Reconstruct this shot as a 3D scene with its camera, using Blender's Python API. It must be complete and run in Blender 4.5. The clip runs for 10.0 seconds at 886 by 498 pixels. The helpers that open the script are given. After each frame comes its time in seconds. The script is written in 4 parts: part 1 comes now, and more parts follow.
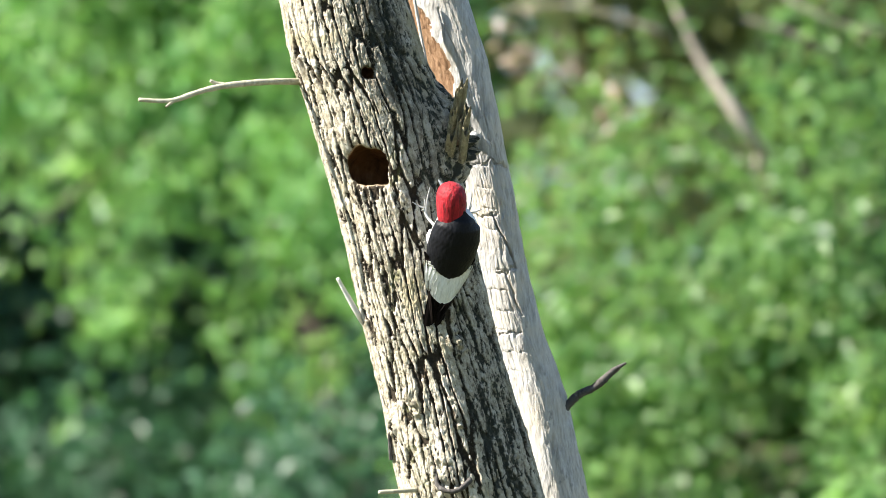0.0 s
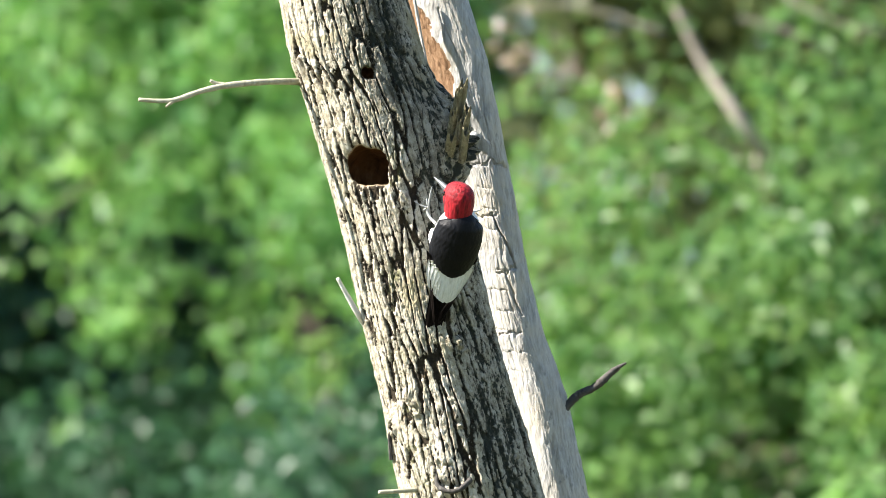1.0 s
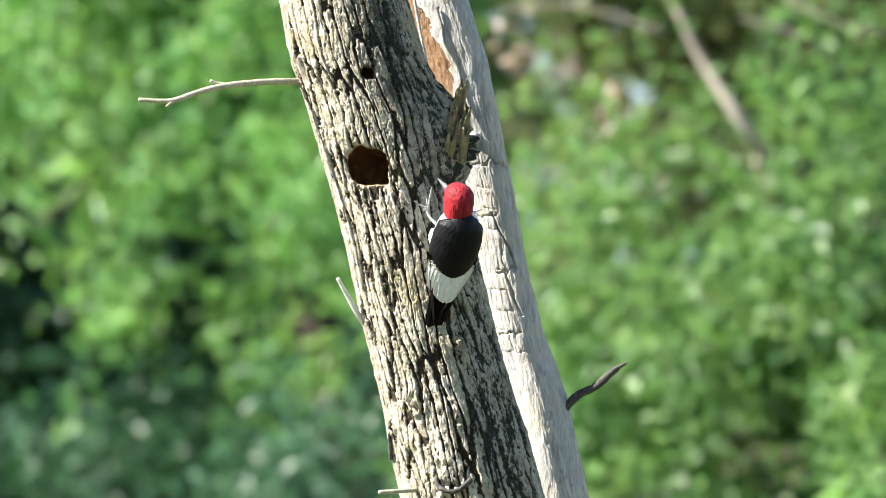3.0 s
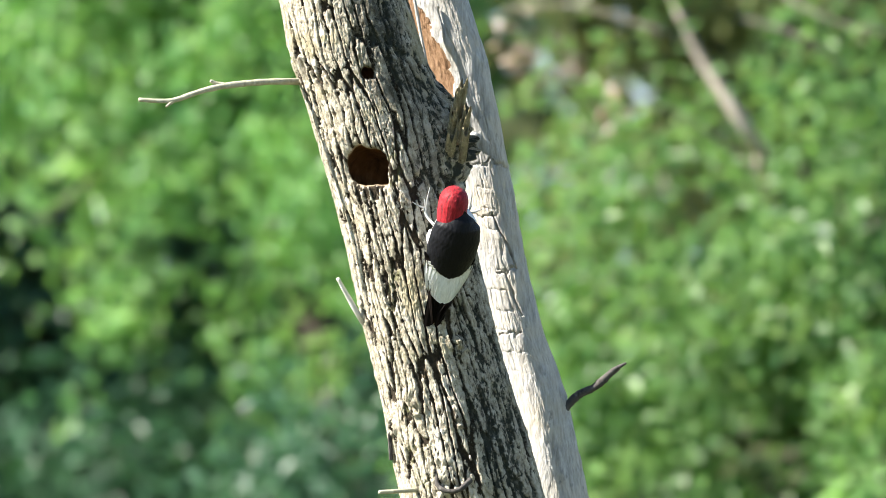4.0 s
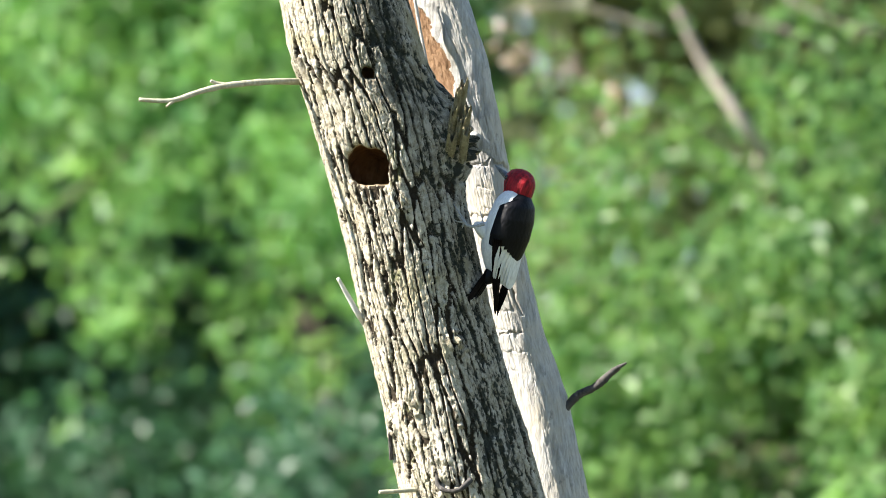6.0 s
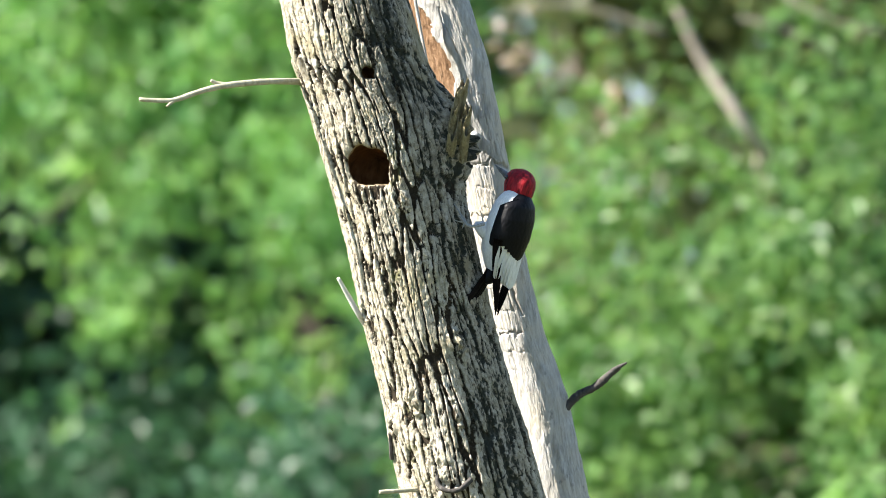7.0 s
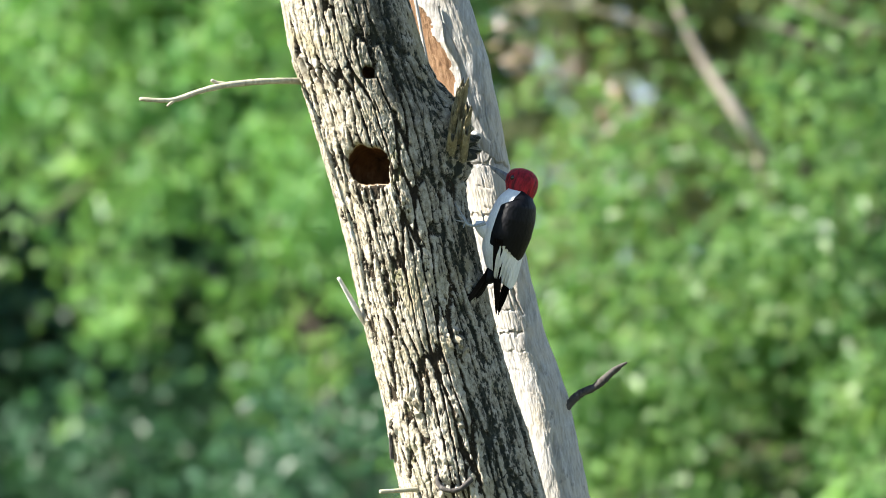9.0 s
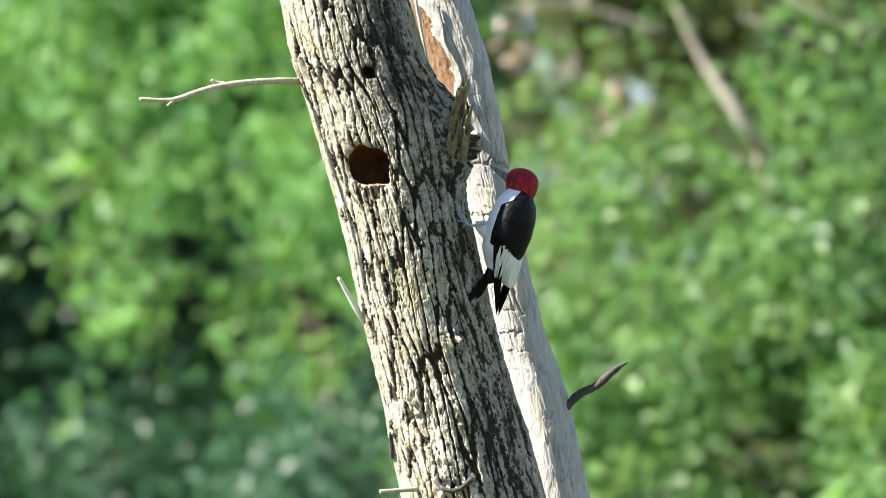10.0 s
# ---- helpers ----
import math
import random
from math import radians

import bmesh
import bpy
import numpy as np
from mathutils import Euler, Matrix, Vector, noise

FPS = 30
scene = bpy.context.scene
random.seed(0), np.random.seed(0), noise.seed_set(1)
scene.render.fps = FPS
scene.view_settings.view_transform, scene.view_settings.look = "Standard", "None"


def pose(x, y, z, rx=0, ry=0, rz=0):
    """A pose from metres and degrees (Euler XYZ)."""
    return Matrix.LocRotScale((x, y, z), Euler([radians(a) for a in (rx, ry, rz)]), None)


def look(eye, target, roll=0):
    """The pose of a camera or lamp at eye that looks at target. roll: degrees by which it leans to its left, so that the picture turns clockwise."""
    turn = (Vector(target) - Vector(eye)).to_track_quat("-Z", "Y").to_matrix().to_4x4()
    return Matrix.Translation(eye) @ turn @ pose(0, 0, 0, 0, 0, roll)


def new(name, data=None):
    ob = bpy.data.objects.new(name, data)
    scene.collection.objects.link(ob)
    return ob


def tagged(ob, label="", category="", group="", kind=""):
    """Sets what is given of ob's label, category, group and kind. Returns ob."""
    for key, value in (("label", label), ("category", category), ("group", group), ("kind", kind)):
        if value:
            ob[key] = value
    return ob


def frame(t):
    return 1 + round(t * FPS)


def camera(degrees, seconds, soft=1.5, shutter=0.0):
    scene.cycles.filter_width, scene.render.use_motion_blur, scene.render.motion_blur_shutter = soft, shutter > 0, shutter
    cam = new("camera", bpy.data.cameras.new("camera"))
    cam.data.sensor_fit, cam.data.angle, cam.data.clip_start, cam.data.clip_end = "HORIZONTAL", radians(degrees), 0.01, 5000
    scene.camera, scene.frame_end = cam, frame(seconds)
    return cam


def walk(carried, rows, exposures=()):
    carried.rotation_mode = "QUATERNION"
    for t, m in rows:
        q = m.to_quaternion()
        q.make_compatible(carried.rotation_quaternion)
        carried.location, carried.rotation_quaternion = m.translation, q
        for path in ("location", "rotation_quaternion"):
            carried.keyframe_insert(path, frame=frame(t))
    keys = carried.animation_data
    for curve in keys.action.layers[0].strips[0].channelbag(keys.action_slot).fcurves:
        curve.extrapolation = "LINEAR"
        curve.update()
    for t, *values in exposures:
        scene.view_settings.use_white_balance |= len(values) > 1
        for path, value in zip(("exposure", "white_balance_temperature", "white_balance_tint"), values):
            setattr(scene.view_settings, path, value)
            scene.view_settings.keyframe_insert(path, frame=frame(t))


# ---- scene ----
Z0 = 3.0                                   # height of the lens and of the picture's middle on the snag
EYE = Vector((0.0, -15.0, Z0))
cam = camera(4.988, 10.0, soft=0.5, shutter=0.5)
cam.data.dof.use_dof = True
cam.data.dof.focus_distance = 14.93
cam.data.dof.aperture_fstop = 8.2
walk(cam, [(0.0, look(EYE, (0.0, 0.0, Z0))),
           (5.0, look(EYE, (-0.0002, 0.0, Z0))),
           (6.3, look(EYE, (-0.0006, 0.0, Z0 - 0.0002))),
           (8.2, look(EYE, (-0.0013, 0.0, Z0 - 0.0007))),
           (10.0, look(EYE, (-0.0015, 0.0, Z0 - 0.0011)))])

# ---- light ----
SUN_AZ, SUN_EL = radians(-78), radians(40)   # from the left, a little behind the viewer
TO_SUN = Vector((math.sin(SUN_AZ) * math.cos(SUN_EL), -math.cos(SUN_AZ) * math.cos(SUN_EL), math.sin(SUN_EL)))
world = bpy.data.worlds.new("sky")
scene.world = world
world.use_nodes = True
wn = world.node_tree.nodes
sky = wn.new("ShaderNodeTexSky")
sky.sky_type, sky.sun_disc = "NISHITA", False
sky.sun_elevation, sky.sun_rotation = SUN_EL, math.atan2(TO_SUN.x, TO_SUN.y)
sky.air_density, sky.dust_density = 1.0, 0.0
sky.ozone_density = 2.0
wn["Background"].inputs["Strength"].default_value = 0.055
world.node_tree.links.new(sky.outputs[0], wn["Background"].inputs[0])
sun = new("sun", bpy.data.lights.new("sun", "SUN"))
sun.data.energy, sun.data.angle, sun.data.color = 4.6, radians(0.6), (1.0, 0.94, 0.855)
sun.matrix_world = look(TO_SUN * 30, (0, 0, 0))
scene.view_settings.exposure = 2.12


# ---- materials ----
class Mat:
    """A small writer of node materials."""

    def __init__(self, name, rough=0.8, spec=0.3):
        self.m = bpy.data.materials.new(name)
        self.m.use_nodes = True
        self.t = self.m.node_tree
        self.b = self.t.nodes["Principled BSDF"]
        self.b.inputs["Roughness"].default_value = rough
        self.b.inputs["Specular IOR Level"].default_value = spec
        self.co = self.t.nodes.new("ShaderNodeTexCoord").outputs["Object"]

    def n(self, kind, **ins):
        node = self.t.nodes.new(kind)
        for k, v in ins.items():
            self.to(v, node.inputs[k.replace("_", " ")])
        return node

    def to(self, v, sock):
        if isinstance(v, bpy.types.NodeSocket):
            self.t.links.new(v, sock)
        else:
            sock.default_value = v

    def scaled(self, sx, sy, sz):
        mp = self.n("ShaderNodeMapping", Vector=self.co)
        mp.inputs["Scale"].default_value = (sx, sy, sz)
        return mp.outputs[0]

    def noise(self, scale, detail=4.0, rough=0.55, vec=None):
        return self.n("ShaderNodeTexNoise", Vector=vec or self.co, Scale=scale, Detail=detail, Roughness=rough).outputs["Fac"]

    def ramp(self, fac, stops):
        r = self.n("ShaderNodeValToRGB", Fac=fac)
        e = r.color_ramp.elements
        while len(e) < len(stops):
            e.new(0.5)
        for el, (p, c) in zip(e, stops):
            el.position, el.color = p, (*c, 1.0) if len(c) == 3 else c
        return r.outputs[0]

    def step(self, fac, lo, hi):
        r = self.n("ShaderNodeMapRange", Value=fac)
        r.inputs["From Min"].default_value, r.inputs["From Max"].default_value = lo, hi
        return r.outputs[0]

    def mix(self, fac, a, b, how="MIX"):
        x = self.t.nodes.new("ShaderNodeMix")
        x.data_type, x.blend_type = "RGBA", how
        for v, i in ((fac, 0), (a, 6), (b, 7)):
            if i and not isinstance(v, bpy.types.NodeSocket) and len(v) == 3:
                v = (*v, 1.0)
            self.to(v, x.inputs[i])
        return x.outputs[2]

    def color(self, c):
        self.to((*c, 1.0) if isinstance(c, tuple) else c, self.b.inputs["Base Color"])
        return self

    def bump(self, height, dist, strength=1.0):
        k = self.n("ShaderNodeBump", Height=height, Strength=strength)
        k.inputs["Distance"].default_value = dist
        self.t.links.new(k.outputs[0], self.b.inputs["Normal"])
        return self


def bark_material():
    k = Mat("grey bark", 0.85, 0.2)

    def value(name):
        a = k.n("ShaderNodeAttribute")
        a.attribute_name = name
        return a.outputs["Fac"]
    # furrow shade painted into young brown bark, weathered pale and scaly on worn crests
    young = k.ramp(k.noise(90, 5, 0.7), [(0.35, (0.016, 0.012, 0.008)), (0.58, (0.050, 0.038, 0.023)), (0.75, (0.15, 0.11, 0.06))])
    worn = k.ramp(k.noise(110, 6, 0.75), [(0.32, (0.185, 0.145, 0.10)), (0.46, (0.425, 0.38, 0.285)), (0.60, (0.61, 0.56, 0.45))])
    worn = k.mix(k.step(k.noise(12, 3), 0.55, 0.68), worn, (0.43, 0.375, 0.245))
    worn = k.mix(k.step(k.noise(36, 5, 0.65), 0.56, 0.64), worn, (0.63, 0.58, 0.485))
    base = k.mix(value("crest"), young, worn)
    moss = k.step(k.noise(17, 5, 0.75, k.scaled(1, 1, 0.6)), 0.59, 0.70)
    base = k.mix(moss, base, (0.15, 0.155, 0.07))
    # scar and algae, with the right flank's shade put into the same colour
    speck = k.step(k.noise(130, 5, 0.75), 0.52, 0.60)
    base = k.mix(value("stain_shade"), base, k.mix(speck, (0.015, 0.013, 0.008), (0.32, 0.295, 0.22)))
    base = k.mix(k.step(value("stain_shade"), 0.55, 1.1), base, (0.045, 0.05, 0.038))
    both = k.n("ShaderNodeMath")
    k.to(k.noise(320, 5, 0.75, k.scaled(1, 1, 0.7)), both.inputs[0])
    k.to(k.noise(110, 4, 0.7, k.scaled(1, 1, 0.5)), both.inputs[1])
    k.color(base).bump(both.outputs[0], 0.0042, 1.0)
    return k.m


def bleached_material():
    k = Mat("bleached wood", 0.6, 0.4)
    grain = k.noise(160, 5, 0.65, k.scaled(1, 1, 0.16))
    base = k.ramp(grain, [(0.3, (0.20, 0.19, 0.175)), (0.5, (0.36, 0.35, 0.325)), (0.7, (0.53, 0.515, 0.48))])
    cream = k.step(k.noise(16, 4), 0.45, 0.65)
    base = k.mix(cream, base, k.mix(grain, (0.33, 0.295, 0.24), (0.565, 0.52, 0.44)))
    grey = k.step(k.noise(22, 5, 0.6, k.scaled(1, 1, 0.4)), 0.55, 0.7)
    base = k.mix(grey, base, k.mix(grain, (0.22, 0.22, 0.215), (0.46, 0.46, 0.45)))
    pit = k.step(k.noise(60, 4, 0.6, k.scaled(1, 1, 0.7)), 0.6, 0.7)
    base = k.mix(pit, base, (0.22, 0.21, 0.195))
    k.color(base).bump(k.noise(200, 5, 0.7, k.scaled(1, 1, 0.4)), 0.003, 0.9)
    return k.m


def wood_material(name, dark, mid, light, scale=120, stretch=0.15, rough=0.85, dist=0.0015):
    k = Mat(name, rough, 0.2)
    grain = k.noise(scale, 6, 0.65, k.scaled(1, 1, stretch))
    blot = k.step(k.noise(scale * 0.25, 3), 0.42, 0.7)
    base = k.mix(blot, k.ramp(grain, [(0.3, dark), (0.55, mid), (0.75, light)]), mid)
    k.color(base).bump(grain, dist, 0.9)
    return k.m


def feather_material(name, a, b, rough=0.6, spec=0.3, scale=500, sheen=0.0, dist=0.0006):
    k = Mat(name, rough, spec)
    barbs = k.noise(scale, 4, 0.6, k.scaled(1, 1, 0.22))
    k.color(k.ramp(barbs, [(0.3, a), (0.7, b)])).bump(barbs, dist, 0.6)
    k.b.inputs["Sheen Weight"].default_value = sheen
    return k.m


def leaf_material(name, dark, mid, light, trans=0.35):
    k = Mat(name, 0.42, 0.4)
    rnd = k.n("ShaderNodeNewGeometry").outputs["Random Per Island"]
    big = k.noise(0.9, 3)
    c = k.mix(k.step(big, 0.35, 0.7), k.ramp(rnd, [(0.0, dark), (0.5, mid), (0.97, light)]), k.ramp(rnd, [(0.0, mid), (0.8, light), (1.0, mid)]))
    tint = k.noise(3.4, 2)                                  # sprays of younger and of older leaf
    c = k.mix(k.step(tint, 0.50, 0.66), c, k.mix(0.5, c, tuple(x * y for x, y in zip(light, (1.12, 1.05, 0.55)))))
    c = k.mix(k.step(tint, 0.46, 0.30), c, k.mix(0.55, c, tuple(x * y for x, y in zip(dark, (0.7, 1.0, 1.3)))))
    k.color(c)
    tr = k.n("ShaderNodeBsdfTranslucent", Color=k.mix(0.4, c, tuple(x * y for x, y in zip(mid, (1.7, 1.4, 0.4)))))
    mx = k.n("ShaderNodeMixShader", Fac=trans)
    k.t.links.new(k.b.outputs[0], mx.inputs[1])
    k.t.links.new(tr.outputs[0], mx.inputs[2])
    k.t.links.new(mx.outputs[0], k.t.nodes["Material Output"].inputs[0])
    return k.m


BARK = bark_material()
BLEACHED = bleached_material()
ROTTEN = wood_material("rotten heartwood", (0.075, 0.036, 0.016), (0.235, 0.14, 0.078), (0.42, 0.30, 0.20), 130, 0.5, 0.9, 0.009)
CAVITY = wood_material("cavity wood", (0.06, 0.028, 0.012), (0.22, 0.105, 0.045), (0.36, 0.20, 0.10), 60, 0.5, 0.9, 0.003)
RAW = wood_material("raw pecked wood", (0.16, 0.11, 0.06), (0.34, 0.26, 0.17), (0.52, 0.43, 0.31), 200, 0.4, 0.85, 0.002)
TWIG = wood_material("pale twig bark", (0.25, 0.23, 0.15), (0.41, 0.385, 0.28), (0.54, 0.51, 0.40), 180, 0.7)
TWIG_PALE = wood_material("barkless white twig", (0.5, 0.48, 0.44), (0.68, 0.66, 0.61), (0.8, 0.78, 0.74), 180, 0.4)
TWIG_DARK = wood_material("dark twig bark", (0.03, 0.027, 0.024), (0.08, 0.073, 0.066), (0.17, 0.16, 0.15), 160, 0.7)
STUB = wood_material("mossy splintered wood", (0.07, 0.058, 0.034), (0.29, 0.25, 0.15), (0.54, 0.48, 0.33), 170, 0.2, 0.9, 0.005)
LIMB = wood_material("woodland bark", (0.03, 0.025, 0.02), (0.07, 0.058, 0.046), (0.13, 0.11, 0.09), 30, 0.3, 0.9, 0.004)
DEADLIMB = wood_material("bare dead limb", (0.22, 0.185, 0.15), (0.34, 0.30, 0.25), (0.46, 0.41, 0.36), 30, 0.3, 0.9, 0.004)
RED = feather_material("crimson head feathers", (0.06, 0.002, 0.004), (0.40, 0.011, 0.020), 0.62, 0.22, 230, 0.05, 0.0025)
BLACK = feather_material("glossy black feathers", (0.0019, 0.0020, 0.0028), (0.0062, 0.0064, 0.0085), 0.5, 0.14)
PRIMARY = feather_material("brown-black flight feathers", (0.003, 0.0022, 0.0022), (0.010, 0.007, 0.006), 0.6, 0.05)
WHITE = feather_material("white feathers", (0.56, 0.565, 0.56), (0.74, 0.745, 0.735), 0.7, 0.2)
BILL = feather_material("blue-grey horn", (0.06, 0.066, 0.073), (0.19, 0.20, 0.205), 0.3, 0.5, 160)
SKIN = feather_material("grey scaly skin", (0.22, 0.23, 0.22), (0.38, 0.38, 0.36), 0.6, 0.3)
EYE_MAT = Mat("dark eye", 0.08, 0.6).color((0.012, 0.006, 0.005)).m
LEAF_A = leaf_material("fresh green leaves", (0.050, 0.155, 0.042), (0.125, 0.32, 0.088), (0.28, 0.46, 0.19), 0.52)
LEAF_B = leaf_material("olive green leaves", (0.036, 0.10, 0.028), (0.083, 0.205, 0.056), (0.215, 0.36, 0.13), 0.52)
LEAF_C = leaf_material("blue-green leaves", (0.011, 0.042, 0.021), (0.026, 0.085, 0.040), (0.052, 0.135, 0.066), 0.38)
LEAF_D = leaf_material("dull olive leaves", (0.09, 0.125, 0.052), (0.15, 0.195, 0.085), (0.25, 0.295, 0.15), 0.5)
LEAF_E = leaf_material("dark woodland leaves", (0.036, 0.080, 0.036), (0.062, 0.125, 0.058), (0.10, 0.18, 0.085), 0.35)
LEAF_DRY = leaf_material("withered brown leaves", (0.13, 0.10, 0.07), (0.21, 0.165, 0.12), (0.29, 0.235, 0.175), 0.25)


# ---- builders ----
def mesh_of(name, verts, faces, smooth=True):
    me = bpy.data.meshes.new(name)
    verts, faces = np.asarray(verts, dtype=np.float32), np.asarray(faces, dtype=np.int32)
    k = faces.shape[1]
    me.vertices.add(len(verts))
    me.vertices.foreach_set("co", verts.ravel())
    me.loops.add(faces.size)
    me.loops.foreach_set("vertex_index", faces.ravel())
    me.polygons.add(len(faces))
    me.polygons.foreach_set("loop_start", np.arange(0, faces.size, k, dtype=np.int32))
    me.polygons.foreach_set("use_smooth", np.full(len(faces), smooth, dtype=bool))
    me.update(calc_edges=True)
    me.validate()
    return me


def part(name, data, material, parent=None, label=""):
    if isinstance(data, bmesh.types.BMesh):
        me = bpy.data.meshes.new(name)
        data.to_mesh(me)
        data.free()
        me.polygons.foreach_set("use_smooth", [True] * len(me.polygons))
        data = me
    data.materials.append(material)
    ob = new(name, data)
    ob.parent = parent
    return tagged(ob, label)


def grid_faces(rows, cols, closed):
    i, j = np.meshgrid(np.arange(rows - 1), np.arange(cols if closed else cols - 1), indexing="ij")
    a, b = i * cols + j, i * cols + (j + 1) % cols
    return np.stack([a, b, b + cols, a + cols], -1).reshape(-1, 4)


def lattice(x, y, seed, period=0):
    """Smooth noise in -1..1 on the unit lattice, period in x where given."""
    rng = np.random.default_rng(seed)
    table = rng.uniform(-1, 1, (256, 256))
    xi, yi = np.floor(x).astype(int), np.floor(y).astype(int)
    fx, fy = x - xi, y - yi
    fx, fy = fx * fx * (3 - 2 * fx), fy * fy * (3 - 2 * fy)
    w = (lambda q: q % period % 256) if period else (lambda q: q % 256)
    a, b = table[w(xi), yi % 256], table[w(xi + 1), yi % 256]
    c, d = table[w(xi), (yi + 1) % 256], table[w(xi + 1), (yi + 1) % 256]
    return (a * (1 - fx) + b * fx) * (1 - fy) + (c * (1 - fx) + d * fx) * fy


def fbm(x, y, seed, octaves=4, period=0):
    out, amp = 0, 1.0
    for k in range(octaves):
        out = out + amp * lattice(x * 2 ** k, y * 2 ** k, seed + k, period * 2 ** k)
        amp *= 0.5
    return out / 1.9


def cells(x, y, seed, period):
    """Distance to the nearest wall between scattered cells, and a number for each cell."""
    return scales(x, y, seed, period)[:2]


def scales(x, y, seed, period):
    """The same, with a third value: each cell as a flat chip, tilted its own way."""
    rng = np.random.default_rng(seed)
    px, py, val = rng.uniform(0.08, 0.92, (256, 256)), rng.uniform(0, 1, (256, 256)), rng.uniform(0, 1, (256, 256))
    xi, yi = np.floor(x).astype(int), np.floor(y).astype(int)
    f1, f2, v1, chip = np.full(x.shape, 9.0), np.full(x.shape, 9.0), np.zeros(x.shape), np.zeros(x.shape)
    lean = rng.normal(0, 1, (2, 256, 256))
    for dx in (-1, 0, 1):
        for dy in (-1, 0, 1):
            cx, cy = xi + dx, yi + dy
            qx, qy = cx % period, cy % 256
            ox, oy = x - cx - px[qx, qy], y - cy - py[qx, qy]
            d = np.hypot(ox, oy)
            near = d < f1
            f2 = np.where(near, f1, np.minimum(f2, d))
            v1 = np.where(near, val[qx, qy], v1)
            chip = np.where(near, ox * lean[0][qx, qy] + oy * lean[1][qx, qy], chip)
            f1 = np.minimum(f1, d)
    return f2 - f1, v1, chip


def ramp01(x, lo, hi):
    t = np.clip((x - lo) / (hi - lo), 0, 1)
    return t * t * (3 - 2 * t)


def tube(points, radii, sides=10, knob=0.0, seed=0, cap=True):
    """A round limb along points: verts and faces."""
    pts = [Vector(p) for p in points]
    rng = np.random.default_rng(seed)
    fine, rad = [], []
    for i in range(len(pts) - 1):                      # Catmull-Rom between the points
        p0, p1, p2, p3 = pts[max(i - 1, 0)], pts[i], pts[i + 1], pts[min(i + 2, len(pts) - 1)]
        for s in np.linspace(0, 1, 6, endpoint=False):
            fine.append(0.5 * (2 * p1 + (p2 - p0) * s + (2 * p0 - 5 * p1 + 4 * p2 - p3) * s * s + (3 * p1 - p0 - 3 * p2 + p3) * s ** 3))
            rad.append(radii[i] * (1 - s) + radii[i + 1] * s)
    fine.append(pts[-1])
    rad.append(radii[-1])
    verts, side = [], None
    for i, p in enumerate(fine):
        d = (fine[min(i + 1, len(fine) - 1)] - fine[max(i - 1, 0)]).normalized()
        if side is None:
            side = d.orthogonal().normalized()
        side = (side - d * side.dot(d)).normalized()
        up = d.cross(side)
        bulge = 1 + knob * rng.uniform(-1, 1)
        for k in range(sides):
            a = 2 * math.pi * k / sides
            r = rad[i] * bulge * (1 + knob * 0.6 * rng.uniform(-1, 1))
            verts.append(p + side * (math.cos(a) * r) + up * (math.sin(a) * r))
    faces = grid_faces(len(fine), sides, True).tolist()
    if cap:
        for end, ring in ((0, 0), (len(fine) - 1, len(fine) - 1)):
            verts.append(fine[end])
            c = len(verts) - 1
            for k in range(sides):
                q = [ring * sides + k, ring * sides + (k + 1) % sides, c, c]
                faces.append(q if end else [q[1], q[0], c, c])
    return [tuple(v) for v in verts], faces


def merged(name, pieces):
    """One mesh from several (verts, faces); doubled corners make triangles."""
    me = bpy.data.meshes.new(name)
    verts, faces = [], []
    for v, f in pieces:
        o = len(verts)
        verts += [tuple(p) for p in v]
        for q in f:
            u = []
            for i in q:
                if i + o not in u:
                    u.append(int(i + o))
            faces.append(u)
    me.from_pydata(verts, [], faces)
    me.polygons.foreach_set("use_smooth", [True] * len(me.polygons))
    me.update()
    return me


# ---- ground ----
def build_ground():
    n = 90
    u = np.linspace(-1, 1, n)
    gx, gy = np.meshgrid(np.sign(u) * np.abs(u) ** 3 * 1500, np.sign(u) * np.abs(u) ** 3 * 1500, indexing="ij")
    gz = 0.06 * fbm(gx * 0.4 + 50, gy * 0.4 + 50, 3) * np.exp(-np.hypot(gx, gy) / 80)
    k = Mat("leaf litter and grass", 0.95, 0.1)
    c = k.mix(k.step(k.noise(0.8, 5), 0.4, 0.6), (0.06, 0.085, 0.025), (0.12, 0.09, 0.05))
    k.color(k.mix(k.step(k.noise(18, 5), 0.4, 0.7), c, (0.05, 0.07, 0.02))).bump(k.noise(12, 6), 0.05)
    ob = part("ground", mesh_of("ground", np.stack([gx, gy, gz], -1).reshape(-1, 3), grid_faces(n, n, False)), k.m)
    tagged(ob, "woodland ground of leaf litter and low grass", "ground", kind="structure")


def build_sky_backdrop():
    # added hill shape; its blue-grey stands in for pale sky between the leaves
    n, m = 160, 24
    x, up = np.meshgrid(np.linspace(-900, 900, n), np.linspace(0, 1, m), indexing="ij")
    top = 30 + 8 * fbm(x / 220 + 40, x * 0 + 3, 5) + 1.5 * fbm(x / 20 + 40, x * 0 + 9, 6)
    y = 760 + 120 * up + 15 * fbm(x / 90 + 30, up * 5, 7)
    k = Mat("pale sky backdrop", 1.0, 0.0)
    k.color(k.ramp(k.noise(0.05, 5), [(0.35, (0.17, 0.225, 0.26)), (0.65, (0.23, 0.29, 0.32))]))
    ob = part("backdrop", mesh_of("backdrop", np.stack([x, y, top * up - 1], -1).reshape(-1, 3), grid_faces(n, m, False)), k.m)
    tagged(ob, "blue-grey backdrop standing in for sky through the leaves", "hill", kind="structure")


